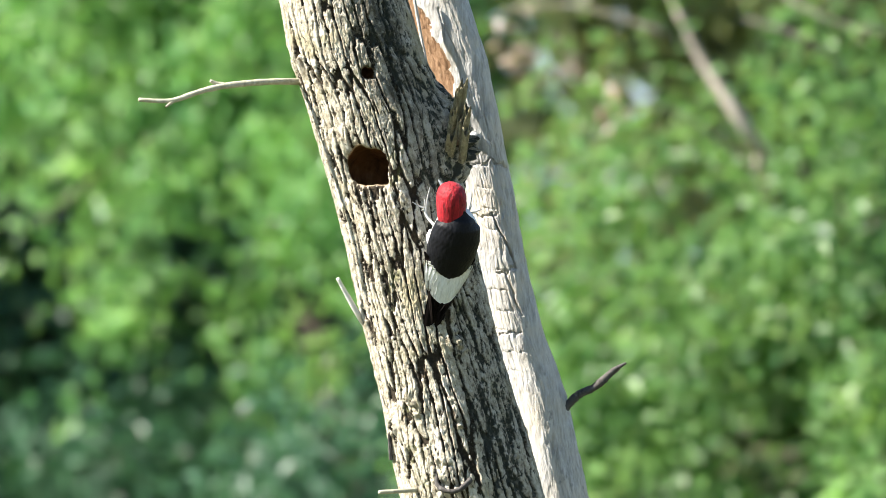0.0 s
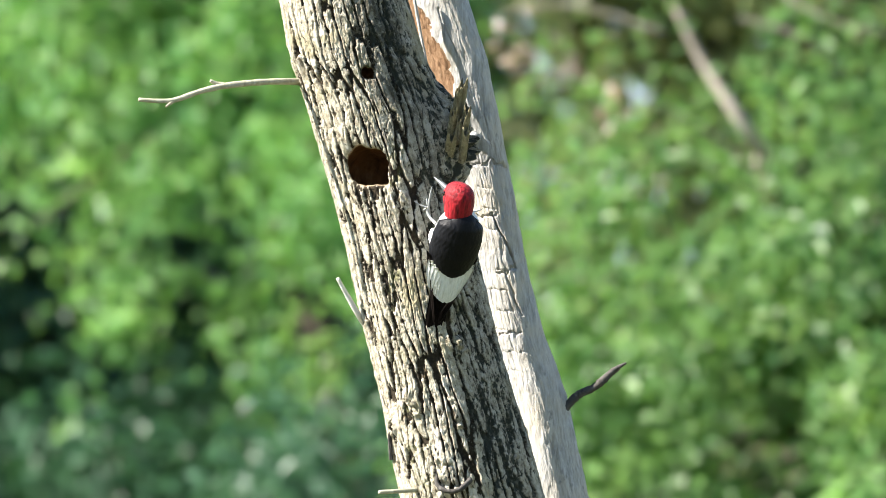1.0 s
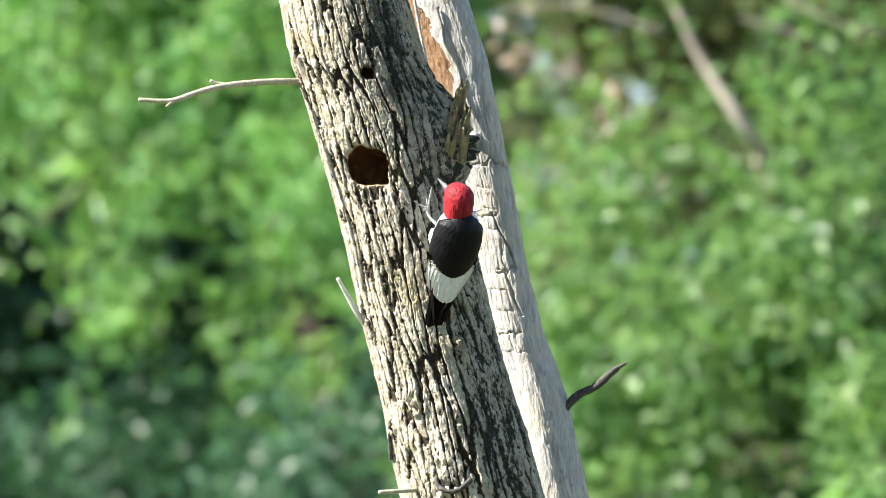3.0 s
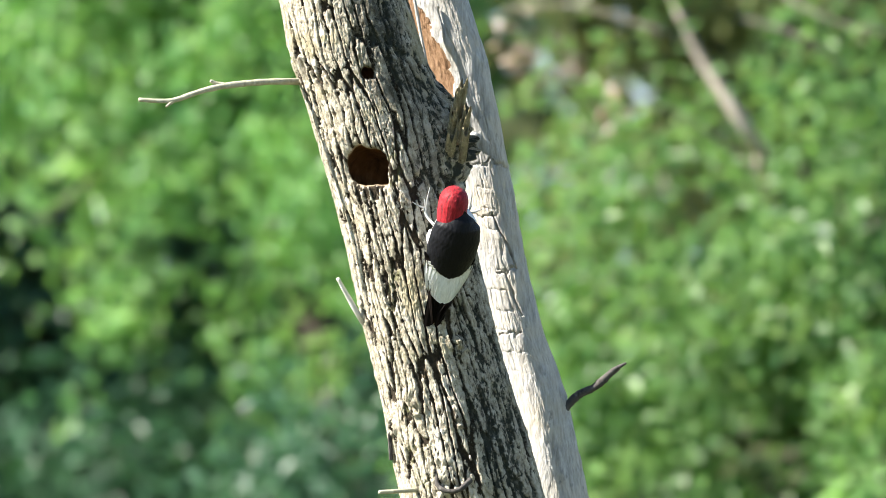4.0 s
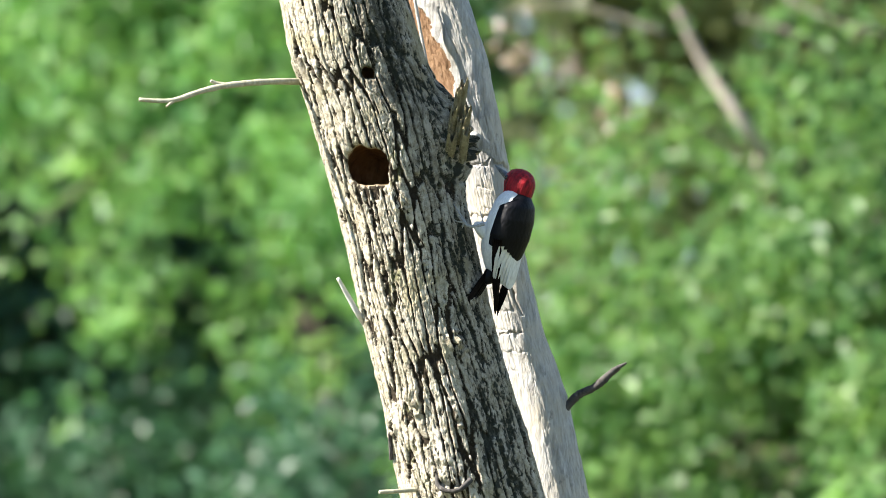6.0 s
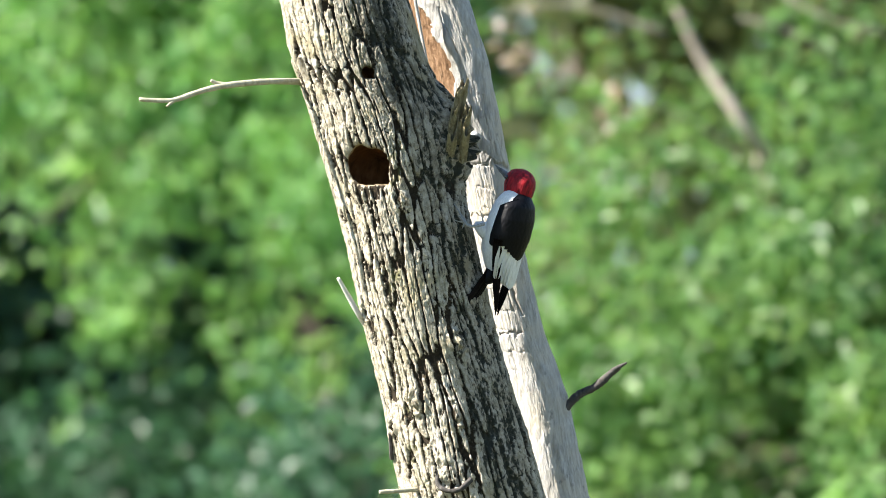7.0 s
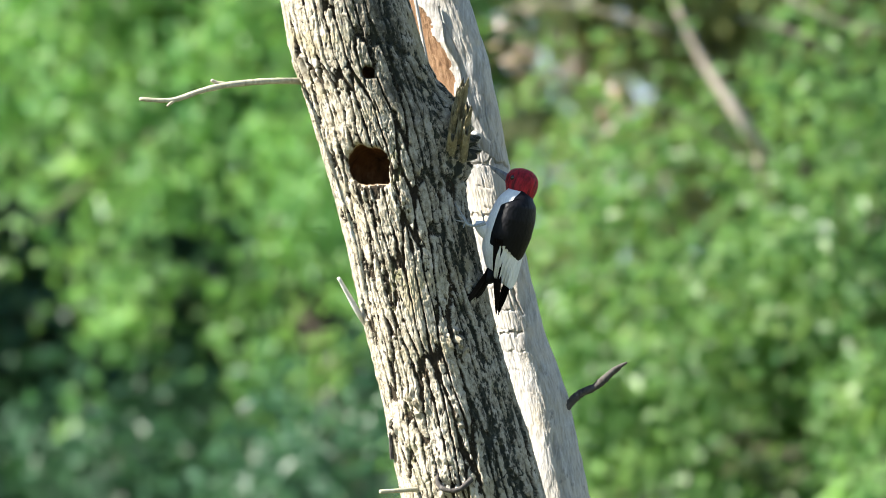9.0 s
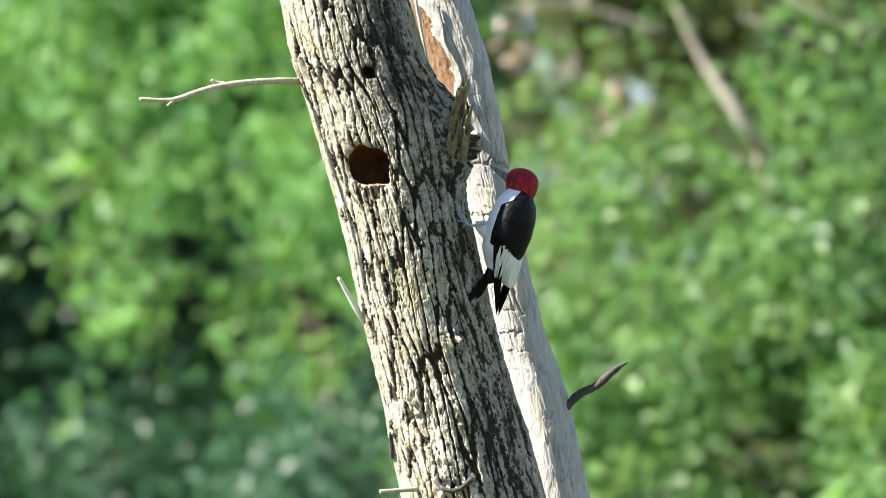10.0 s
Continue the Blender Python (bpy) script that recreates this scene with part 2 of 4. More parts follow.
# ---- the snag ----
# heights over the lens line, with the middle and half width of the barked trunk
TH = [-3.10, -2.0, -0.95, -0.3675, -0.2825, -0.2325, -0.166, -0.10, 0.0, 0.08, 0.13, 0.20, 0.284, 0.3675, 0.9, 1.5, 1.56]
TX = [0.760, 0.48, 0.205, 0.0440, 0.0235, 0.0115, -0.0065, -0.0240, -0.0465, -0.0650, -0.0770, -0.0950, -0.1270, -0.1470, -0.29, -0.44, -0.45]
TR = [0.170, 0.128, 0.112, 0.1040, 0.1010, 0.0965, 0.0955, 0.0955, 0.0945, 0.0950, 0.0985, 0.1000, 0.0975, 0.0925, 0.080, 0.070, 0.004]
# the same for the bleached stem, with its depth
SH = [-3.10, -2.4, -0.95, -0.3675, -0.266, -0.216, -0.166, -0.133, -0.099, -0.05, 0.034, 0.13, 0.226, 0.284, 0.3675, 0.8, 1.1, 1.14]
SX = [0.80, 0.70, 0.335, 0.1660, 0.1480, 0.1365, 0.1220, 0.1110, 0.1020, 0.0900, 0.0730, 0.0525, 0.0290, 0.0160, -0.0125, -0.10, -0.15, -0.155]
SR = [0.10, 0.085, 0.062, 0.0505, 0.0485, 0.0480, 0.0450, 0.0435, 0.0425, 0.0420, 0.0415, 0.0440, 0.0480, 0.0500, 0.0505, 0.038, 0.030, 0.003]
SY = [0.04, 0.07, 0.15, 0.20, 0.20, 0.20, 0.20, 0.20, 0.20, 0.20, 0.20, 0.20, 0.20, 0.20, 0.20, 0.20, 0.21, 0.21]
DEEP = 0.96                            # the trunk is a little flatter than round


SHEAR = -0.10                           # trunk sheared in depth to fit the shade line seen by the camera


def trunk_at(h):
    return np.interp(h, TH, TX), np.interp(h, TH, TR)


def on_trunk(x, h, out=0.0):
    """The place on the trunk's front at x and height h, out metres off the bark."""
    c, r = trunk_at(h)
    s = max(-1.0, min(1.0, (x - c) / r))
    a = math.asin(s)
    return Vector((c + (r + out) * math.sin(a), -(r * DEEP + out) * math.cos(a) - SHEAR * r * math.sin(a), Z0 + h))


def hole_outline(a):
    """Half width of the nest hole in the direction a, in metres: rounded on top, squared off at the foot."""
    turn = [0, 20, 30, 45, 60, 80, 92, 110, 122, 140, 160, 180, 200, 225, 243, 270, 290, 306, 315, 322, 338, 360]
    half = [37, 36, 38, 36, 33, 31, 31, 38, 41, 41, 40, 39, 39, 38, 39, 35, 37, 43, 49, 46, 39, 37]
    return np.interp(np.degrees(a) % 360, turn, half) / 1200 * (1 + 0.02 * np.sin(7 * a) + 0.015 * np.sin(17 * a))


NEST = (-0.1115, 0.1225, 1.0)        # x, height and size of the two holes
PECK = (-0.1100, 0.2585, 0.30)


def build_trunk(snag):
    front = np.linspace(-1.9, 1.9, 470)
    back = np.linspace(1.9, 2 * math.pi - 1.9, 90)[1:-1]
    th = np.concatenate([front, back])
    h = np.concatenate([np.linspace(-3.1, -0.42, 150), np.linspace(-0.42, 0.42, 800)[1:-1], np.linspace(0.42, 1.56, 76)])
    T, H = np.meshgrid(th, h)
    U = (T + 1.9) / (2 * math.pi)                       # 0..1 round the trunk
    cx, r = trunk_at(H)
    L = 0.60                                            # girth
    # long ridges that fork and meet, with ragged furrows between them
    fine = fbm(U * 160, H * 150 + 70, 31, 4, 160)
    mid = fbm(U * 48, H * 45 + 70, 35, 3, 48)
    grain = fbm(U * 230, H * 34 + 70, 33, 3, 230)
    wx = 0.42 * fbm(U * 12, H * 8 + 40, 11, 3, 12) + 0.16 * fbm(U * 64, H * 44 + 40, 12, 3, 64)
    wy = 0.5 * fbm(U * 16, H * 6 + 90, 13, 2, 16)
    n = 37
    wall, val = cells(U * n + wx, H / 0.145 + 60 + wy, 21, n)
    gape = 0.10 * fbm(U * 9, H * 10 + 15, 19, 2, 9)
    ridge = ramp01(wall + 0.13 * fine + 0.08 * mid, 0.06, 0.20 + gape)
    wall3, val3 = cells(U * 66 + 1.6 * wx, H / 0.075 + 20 + wy, 23, 66)
    ridge = ridge * (0.74 + 0.26 * ramp01(wall3 + 0.14 * fine, 0.0, 0.10))
    # thin scales lying in ledges on the ridges
    lay = 3.2 * fbm(U * 44 + 0.5 * wx, H * 30 + 25, 37, 4, 44) + 4
    ledge = (np.floor(lay) + ramp01(lay - np.floor(lay), 0.0, 0.18)) / 3.2
    wall2, val2 = cells(U * 74 + wx * 1.8 + 0.4 * mid, H / 0.026 + 80 + 2 * wy + 0.5 * mid, 22, 74)
    plate = ramp01(wall2 + 0.10 * fine, 0.0, 0.12)
    _, chipped, chip = scales(U * 96 + 2.4 * wx + 0.8 * mid, H / 0.0125 + 30 + 0.8 * mid, 27, 96)
    _, _, crumb = scales(U * 200 + 3 * wx + 0.8 * mid, H / 0.0048 + 30 + 0.5 * fine, 28, 200)
    grow = 0.85 + 0.45 * fbm(U * 5, H * 4 + 30, 41, 2, 5)
    d = grow * (0.0064 * (ridge - 0.85) + 0.0014 * (val - 0.5) * ridge) + ridge * (0.0010 * plate + 0.0005 * (val2 - 0.5) + 0.0010 * (ledge - 1.25) + 0.0006 * np.clip(chip, -1, 1) + 0.0007 * (chipped - 0.5))
    d += 0.0006 * fine + 0.0006 * grain + 0.0004 * np.clip(crumb, -1, 1) + 0.0025 * fbm(U * 7, H * 6 + 12, 51, 2, 7)
    # knots with wrinkled lips, and flakes that stand off
    for kx, kh, size, lift in ((0.022, -0.137, 0.016, 0.007), (-0.040, -0.228, 0.018, 0.008), (0.016, -0.243, 0.020, 0.007), (-0.070, -0.262, 0.012, 0.006),
                               (-0.063, 0.071, 0.014, 0.007), (-0.086, 0.322, 0.042, 0.006), (0.006, 0.175, 0.034, 0.012), (0.014, 0.150, 0.036, 0.020), (0.004, 0.212, 0.028, 0.014), (0.005, -0.33, 0.03, 0.006)):
        kc, kr = trunk_at(kh)
        ka = math.asin(max(-0.99, min(0.99, (kx - kc) / kr)))
        q = np.hypot((T - ka) * kr, (H - kh) * 0.85) / size
        d += lift * np.exp(-q * q) * (1 + 0.5 * np.sin(q * 9 + 5 * mid))
    # dark slits on the lit flank
    for kx, kh, wide, tall in ((-0.212, 0.283, 0.006, 0.035), (-0.0745, -0.283, 0.007, 0.022)):
        kc, kr = trunk_at(kh)
        q = np.hypot((T - math.asin((kx - kc) / kr)) * kr / wide, (H - kh) / tall)
        d -= 0.026 * np.exp(-q ** 4)
    # a weathered dark scar on the upper trunk, and a second dark patch on its right flank
    kc, kr = trunk_at(0.26)
    ax = (T * kr - 0.046) / 0.044
    stain_shade = np.exp(-(ax ** 2 + ((H - 0.30) / 0.15) ** 2) ** 2) * (0.8 + 0.8 * mid)
    ax2 = (T * r - 0.068) / 0.036
    stain_shade = np.clip(np.maximum(stain_shade, (0.28 + 0.7 * mid) * np.exp(-(ax2 ** 2 + ((H - 0.12) / 0.14) ** 2) ** 2)) + 0.3 * fine * stain_shade, 0, 1)
    # ragged dark algae, thickened to paint shade on the right flank
    algae_shade = ramp01(fbm(U * 14, H * 16 + 33, 91, 4, 14) + 0.35 * fine + 0.85 * ramp01(T, -0.1, 0.6) * (T < 2.4) - 0.54, -0.08, 0.32)
    # tone follows bark height: furrow shade as dark colour, crests pale
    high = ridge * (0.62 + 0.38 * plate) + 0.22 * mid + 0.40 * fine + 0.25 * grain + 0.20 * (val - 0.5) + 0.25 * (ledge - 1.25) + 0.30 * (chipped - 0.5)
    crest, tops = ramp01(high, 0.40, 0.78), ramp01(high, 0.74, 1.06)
    # scar, algae and painted shade gather in the furrows, off the ridge tops
    stain_shade = np.maximum(stain_shade * (1 - 0.25 * crest), 0.97 * algae_shade * (1 - 0.76 * tops))
    R = r + d
    keep = np.ones(T.shape, dtype=bool)
    for hx, hh, size in (NEST, PECK):
        dx, dz = np.where(np.abs(T) < 1.5, cx + r * np.sin(T) - hx, 9.0), H - hh
        rho, ang = np.hypot(dx, dz), np.arctan2(dz, dx)
        edge = rho / (hole_outline(ang) * size)
        soft = np.exp(-np.clip(edge - 1, 0, None) ** 2 / 0.05)
        R = R * (1 - soft) + (r - 0.002 + 0.35 * d) * soft - 0.004 * np.exp(-np.clip(edge - 1, 0, None) ** 2 / 0.004)
        keep &= edge > 1.0
    flank = 1 - 0.20 * ramp01(T, 0.3, 1.0) * (1 - ramp01(T, 1.5, 2.2))
    verts = np.stack([cx + R * np.sin(T), -R * DEEP * flank * np.cos(T) - SHEAR * R * np.sin(T), Z0 + H], -1).reshape(-1, 3)
    f = grid_faces(len(h), len(th), True)
    f = f[keep.ravel()[f].all(1)]
    me = mesh_of("trunk", verts, f)
    at = me.attributes.new("stain_shade", "FLOAT", "POINT")
    at.data.foreach_set("value", stain_shade.ravel().astype(np.float32))
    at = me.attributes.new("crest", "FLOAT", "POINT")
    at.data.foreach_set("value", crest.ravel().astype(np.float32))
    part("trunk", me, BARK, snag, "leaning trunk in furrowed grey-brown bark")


def build_cavity(snag, spec, name, label, depth):
    hx, hh, size = spec
    sides = 90
    a = np.linspace(0, 2 * math.pi, sides, endpoint=False)
    rim = hole_outline(a) * size
    c0, r0 = trunk_at(hh)
    lean = (hx - c0) / r0
    rows = []
    # from behind the bark over the raw lip, and into the chamber
    for back, grow, drop in ((0.016, 1.30, 0), (0.0065, 1.03, 0), (0.009, 0.985, 0), (0.016, 0.97, 0), (0.026, 1.02, 0.0), (0.036, 1.15, -0.004),
                             (0.060, 1.32, -0.012), (0.095, 1.28, -0.018), (0.120, 0.9, -0.02), (0.132, 0.02, -0.02)):
        dx, dz = np.cos(a) * rim * grow, np.sin(a) * rim * grow + drop * size
        c, r = trunk_at(hh + np.clip(dz, -0.04, 0.04))
        s = np.clip((hx + dx - c) / r, -0.96, 0.96)
        skin = -(r - 0.001) * DEEP * np.sqrt(1 - s * s) - SHEAR * r * s
        if back > 0.02:                                # the chamber runs straight in
            skin = np.full(sides, -r0 * DEEP * math.sqrt(1 - lean * lean) - SHEAR * r0 * lean) * 0.7 + skin * 0.3
            deep = back * depth / 0.132
        else:
            deep = back
        rows.append(np.stack([hx + dx - deep * lean * 0.6, skin + deep, Z0 + hh + dz], -1))
    V = np.concatenate(rows)
    f = grid_faces(len(rows), sides, True)
    cut = 3 * sides
    part(name, mesh_of(name, V[cut:], f[f.min(1) >= cut] - cut), CAVITY, snag, label)
    part("hole_lip", mesh_of("hole_lip", V[:4 * sides], f[f.max(1) < 4 * sides]), RAW, snag, "raw pale wood round the hole")


def build_stem(snag):
    th = np.concatenate([np.linspace(-1.9, 1.9, 300), np.linspace(1.9, 2 * math.pi - 1.9, 60)[1:-1]])
    h = np.concatenate([np.linspace(-3.1, -0.42, 90), np.linspace(-0.42, 0.42, 640)[1:-1], np.linspace(0.42, 1.14, 54)])
    T, H = np.meshgrid(th, h)
    U = (T + 1.9) / (2 * math.pi)
    cx, r, cy = np.interp(H, SH, SX), np.interp(H, SH, SR), np.interp(H, SH, SY)
    w = fbm(U * 8, H * 12 + 30, 61, 4, 8)
    w2 = fbm(U * 24, H * 60 + 30, 62, 3, 24)
    # weathered blocks in uneven courses, parted by cracks
    row = (H + 0.05 * T * r / 0.045 * 0.10 + 0.0065 * w + 0.004 * w2) / 0.031 + 40
    ri = np.floor(row).astype(int)
    shift = np.random.default_rng(63).uniform(0, 1, (2, 4096))
    col = (T + 0.10 * w2 + 0.08 * w) / 0.62 + 20 + shift[0][ri % 4096]
    ci = np.floor(col).astype(int)
    val = shift[1][(ri * 37 + ci * 11) % 4096]
    edge = np.minimum(np.minimum(row - ri, ri + 1 - row) * 0.031, np.minimum(col - ci, ci + 1 - col) * 0.62 * 0.045) + 0.0016 * w2
    belt = ramp01(H, -0.26, -0.12) * (1 - ramp01(H, 0.165, 0.20)) * (0.30 + 0.70 * (1 - ramp01(T, -0.05, 0.45)))
    crack = (1 - ramp01(edge, 0.0, 0.0017)) * ramp01(fbm(U * 20, H * 30 + 9, 68, 3, 20) + 0.25, 0.0, 0.4)
    worn = 1 - ramp01(edge, 0.0, 0.007)
    d = belt * (-0.0016 * crack - 0.0004 * worn + 0.0009 * (val - 0.5)) + 0.0030 * fbm(U * 6, H * 14 + 20, 65, 3, 6) + 0.0010 * fbm(U * 90, H * 60 + 20, 66, 3, 90)
    d += 0.0006 * fbm(U * 60, H * 24 + 20, 67, 3, 60) + 0.0010 * w2
    # long drying cracks
    for h0, h1, t0, t1, deep in ((0.055, -0.030, 0.10, 0.62, 0.006), (-0.03, -0.10, 0.15, 0.35, 0.003), (0.36, 0.29, 0.05, 0.10, 0.002), (0.23, 0.16, 0.65, 0.55, 0.002)):
        s = np.clip((H - h0) / (h1 - h0), 0, 1)
        line = t0 + (t1 - t0) * s + 0.10 * w2
        inside = (H < h0) & (H > h1)
        d -= deep * inside * np.exp(-((T - line) * r / 0.0016) ** 2)
    # cracks that run round it
    for h0, t0, t1 in ((0.128, -0.9, 1.3), (-0.034, -0.2, 0.62), (0.05, -0.8, 0.3), (-0.125, -0.7, 0.2)):
        line = h0 + 0.012 * w2 + 0.006 * w
        d -= 0.0045 * ((T > t0) & (T < t1)) * np.exp(-((H - line) / 0.0014) ** 2)
    d += 0.005 * np.exp(-(((T + 0.1) * r / 0.017) ** 2 + ((H - 0.305) / 0.032) ** 2))
    # a blunt edge runs down its front
    R = r * (1 + 0.055 * (np.cos(4 * (T + 0.02)) - 1) * (1 - ramp01(H, -0.24, 0.02))) + d
    # the torn strip on its upper flank, where the outer wood is gone
    side = np.interp(H, [0.08, 0.15, 0.20, 0.25, 0.28, 0.31, 0.3675, 0.62], [-1.1, -0.8, -0.5, -0.12, -0.12, -0.32, -0.58, -1.0]) + 0.22 * w2 + 0.12 * w
    keep = ~((T < side) & (T > -1.85) & (H > 0.085 + 0.02 * w) & (H < 0.62))
    verts = np.stack([cx + R * np.sin(T), cy - R * np.cos(T) - R * np.sin(T) * (0.06 + 0.22 * ramp01(H, -0.20, 0.10) + 0.08 * ramp01(H, 0.08, 0.24)), Z0 + H], -1).reshape(-1, 3)
    f = grid_faces(len(h), len(th), True)
    f = f[keep.ravel()[f].all(1)]
    ob = part("bleached_stem", mesh_of("bleached_stem", verts, f), BLEACHED, snag, "barkless bleached dead stem with drying cracks")
    sol = ob.modifiers.new("thickness", "SOLIDIFY")
    sol.thickness, sol.offset = 0.004, -1.0
    # the brown core behind the torn strip
    th = np.linspace(0, 2 * math.pi, 200, endpoint=False)
    h = np.linspace(0.06, 0.75, 300)
    T, H = np.meshgrid(th, h)
    cx, r, cy = np.interp(H, SH, SX), np.interp(H, SH, SR), np.interp(H, SH, SY)
    U = T / (2 * math.pi)
    R = r - 0.0075 + 0.0035 * fbm(U * 14, H * 18 + 20, 71, 4, 14) + 0.002 * fbm(U * 70, H * 22 + 20, 72, 3, 70)
    verts = np.stack([cx + R * np.sin(T), cy - R * np.cos(T) - R * np.sin(T) * (0.06 + 0.22 * ramp01(H, -0.20, 0.10) + 0.08 * ramp01(H, 0.08, 0.24)), Z0 + H], -1).reshape(-1, 3)
    part("heartwood", mesh_of("heartwood", verts, grid_faces(len(h), len(th), True)), ROTTEN, snag, "crumbling brown heartwood in the torn strip")


def splinter(base, tip, wide, thick, seed):
    """A torn stump: lengthwise ridges that end at uneven heights."""
    rng = np.random.default_rng(seed)
    base, tip = Vector(base), Vector(tip)
    ax = tip - base
    d = ax.normalized()
    side = d.cross(Vector((0, 1, 0))).normalized()
    fwd = d.cross(side)
    n, m = 40, 30
    low = 0.72                                              # where the shortest ridge ends
    ends = low + (1 - low) * rng.uniform(0, 1, n)
    for _ in range(2):
        ends = 0.4 * ends + 0.3 * (np.roll(ends, 1) + np.roll(ends, -1))
    ridge = 1 + 0.20 * rng.uniform(-1, 1, n)
    verts = []
    for i in range(m):
        s = i / (m - 1)
        for k in range(n):
            a = 2 * math.pi * k / n
            e = min(1.0, s) * ends[k]
            w = (1 - (1 - low) * 0.92 * s) * ridge[k] * (1 + 0.05 * rng.uniform(-1, 1))
            p = base + ax * e + side * (math.cos(a) * wide * w) + fwd * (math.sin(a) * thick * w)
            verts.append(tuple(p))
    verts.append(tuple(base + ax * 0.6))
    faces = grid_faces(m, n, True).tolist()
    for k in range(n):
        faces.append([(m - 1) * n + k, (m - 1) * n + (k + 1) % n, m * n, m * n])
    return verts, faces


def at(x, h, y=0.0):
    return (x, y, Z0 + h)


def build_snag():
    snag = new("dead_tree")
    snag.location = (0, 0, 0)
    tagged(snag, "leaning dead tree, furrowed bark trunk fused with a bleached barkless stem", "tree")
    build_trunk(snag)
    build_cavity(snag, NEST, "nest_cavity", "dark hollow chamber of warm brown wood", 0.132)
    build_cavity(snag, PECK, "peck_hole", "small round peck hole", 0.07)
    build_stem(snag)
    shards = []                             # the stub is torn into long shards
    for k, (bx, bh, tx, th, wide, thick) in enumerate(((0.010, 0.105, 0.034, 0.268, 0.0062, 0.008), (0.003, 0.11, 0.0265, 0.250, 0.0048, 0.006), (0.000, 0.10, 0.020, 0.222, 0.0056, 0.006),
                                                       (0.018, 0.10, 0.0395, 0.226, 0.0060, 0.007), (0.012, 0.10, 0.031, 0.205, 0.0066, 0.006), (0.021, 0.09, 0.037, 0.190, 0.0060, 0.008),
                                                       (0.004, 0.09, 0.014, 0.178, 0.0070, 0.006))):
        shards.append(splinter(at(bx, bh, 0.012), at(tx, th, -0.070 - 0.0016 * (k % 3)), wide * 1.3, thick, 3 + k))
    part("broken_stub", merged("broken_stub", shards), STUB, snag, "splintered mossy branch stub")
    part("splinter", merged("splinter", [tube([at(-0.046, 0.39, 0.138), at(-0.0295, 0.30, 0.135), at(-0.0135, 0.225, 0.132)], [0.0026, 0.0024, 0.0010], 8, 0.1, 4)]), BLEACHED, snag, "thin pale splinter")
    # the twigs
    part("twig", merged("twig", [
        tube([at(-0.196, 0.2465, 0.0), at(-0.235, 0.2462, -0.045), at(-0.262, 0.2455, -0.06), at(-0.315, 0.240, -0.085), at(-0.355, 0.231, -0.10), at(-0.398, 0.217, -0.115), at(-0.445, 0.2185, -0.125)],
             [0.0062, 0.0048, 0.0047, 0.0045, 0.0040, 0.0036, 0.0030], 12, 0.07, 1),
        tube([at(-0.318, 0.240, -0.086), at(-0.333, 0.243, -0.089), at(-0.341, 0.2465, -0.092)], [0.0036, 0.0030, 0.0024], 8, 0.08, 2),
        tube([at(-0.392, 0.2185, -0.113), at(-0.400, 0.2125, -0.118), at(-0.4055, 0.208, -0.12)], [0.0032, 0.0024, 0.0018], 8, 0.08, 3)]), TWIG, snag, "long bare pale twig with a forked tip")
    part("twig", merged("twig", [tube([at(-0.112, -0.117, 0.0), at(-0.124, -0.098, -0.03), at(-0.140, -0.070, -0.04), at(-0.155, -0.043, -0.05)], [0.0044, 0.0042, 0.0038, 0.0026], 9, 0.06, 5)]), TWIG_PALE, snag, "short bleached twig")
    part("twig", merged("twig", [tube([at(-0.028, -0.3535, -0.06), at(-0.055, -0.3545, -0.085), at(-0.094, -0.3565, -0.10)], [0.0040, 0.0033, 0.0030], 9, 0.06, 6)]), TWIG, snag, "short bare twig stump")
    part("twig", merged("twig", [tube([at(0.176, -0.245, 0.19), at(0.194, -0.225, 0.188), at(0.207, -0.215, 0.187), at(0.225, -0.207, 0.186), at(0.241, -0.194, 0.185), at(0.255, -0.181, 0.185), at(0.2735, -0.170, 0.184)],
                                      [0.0078, 0.0064, 0.0056, 0.0058, 0.0064, 0.0040, 0.0016], 12, 0.12, 7),
                                 tube([at(0.239, -0.195, 0.186), at(0.253, -0.186, 0.19), at(0.264, -0.179, 0.192)], [0.005, 0.0032, 0.0015], 8, 0.1, 8)]), TWIG_DARK, snag, "dark broken twig with a split tip")
    pts = [on_trunk(-0.008, -0.325, 0.002), on_trunk(-0.004, -0.345, 0.010), on_trunk(0.010, -0.354, 0.016), on_trunk(0.026, -0.352, 0.016), on_trunk(0.040, -0.338, 0.006)]
    part("twig", merged("twig", [tube(pts, [0.0036, 0.0036, 0.0034, 0.0036, 0.0042], 9, 0.1, 9)]), TWIG_DARK, snag, "hooked dark twig against the bark")
    part("bark_flake", merged("bark_flake", [splinter(at(-0.0760, -0.310, -0.020), at(-0.0795, -0.264, -0.024), 0.0036, 0.008, 31)]), TWIG_DARK, snag, "loose dark flake of bark")
    part("knob", merged("knob", [tube([at(0.046, 0.160, 0.17), at(0.047, 0.166, 0.150), at(0.048, 0.172, 0.142)], [0.008, 0.009, 0.005], 10, 0.15, 11)]), BLEACHED, snag, "pale knob of wood")
    return snag


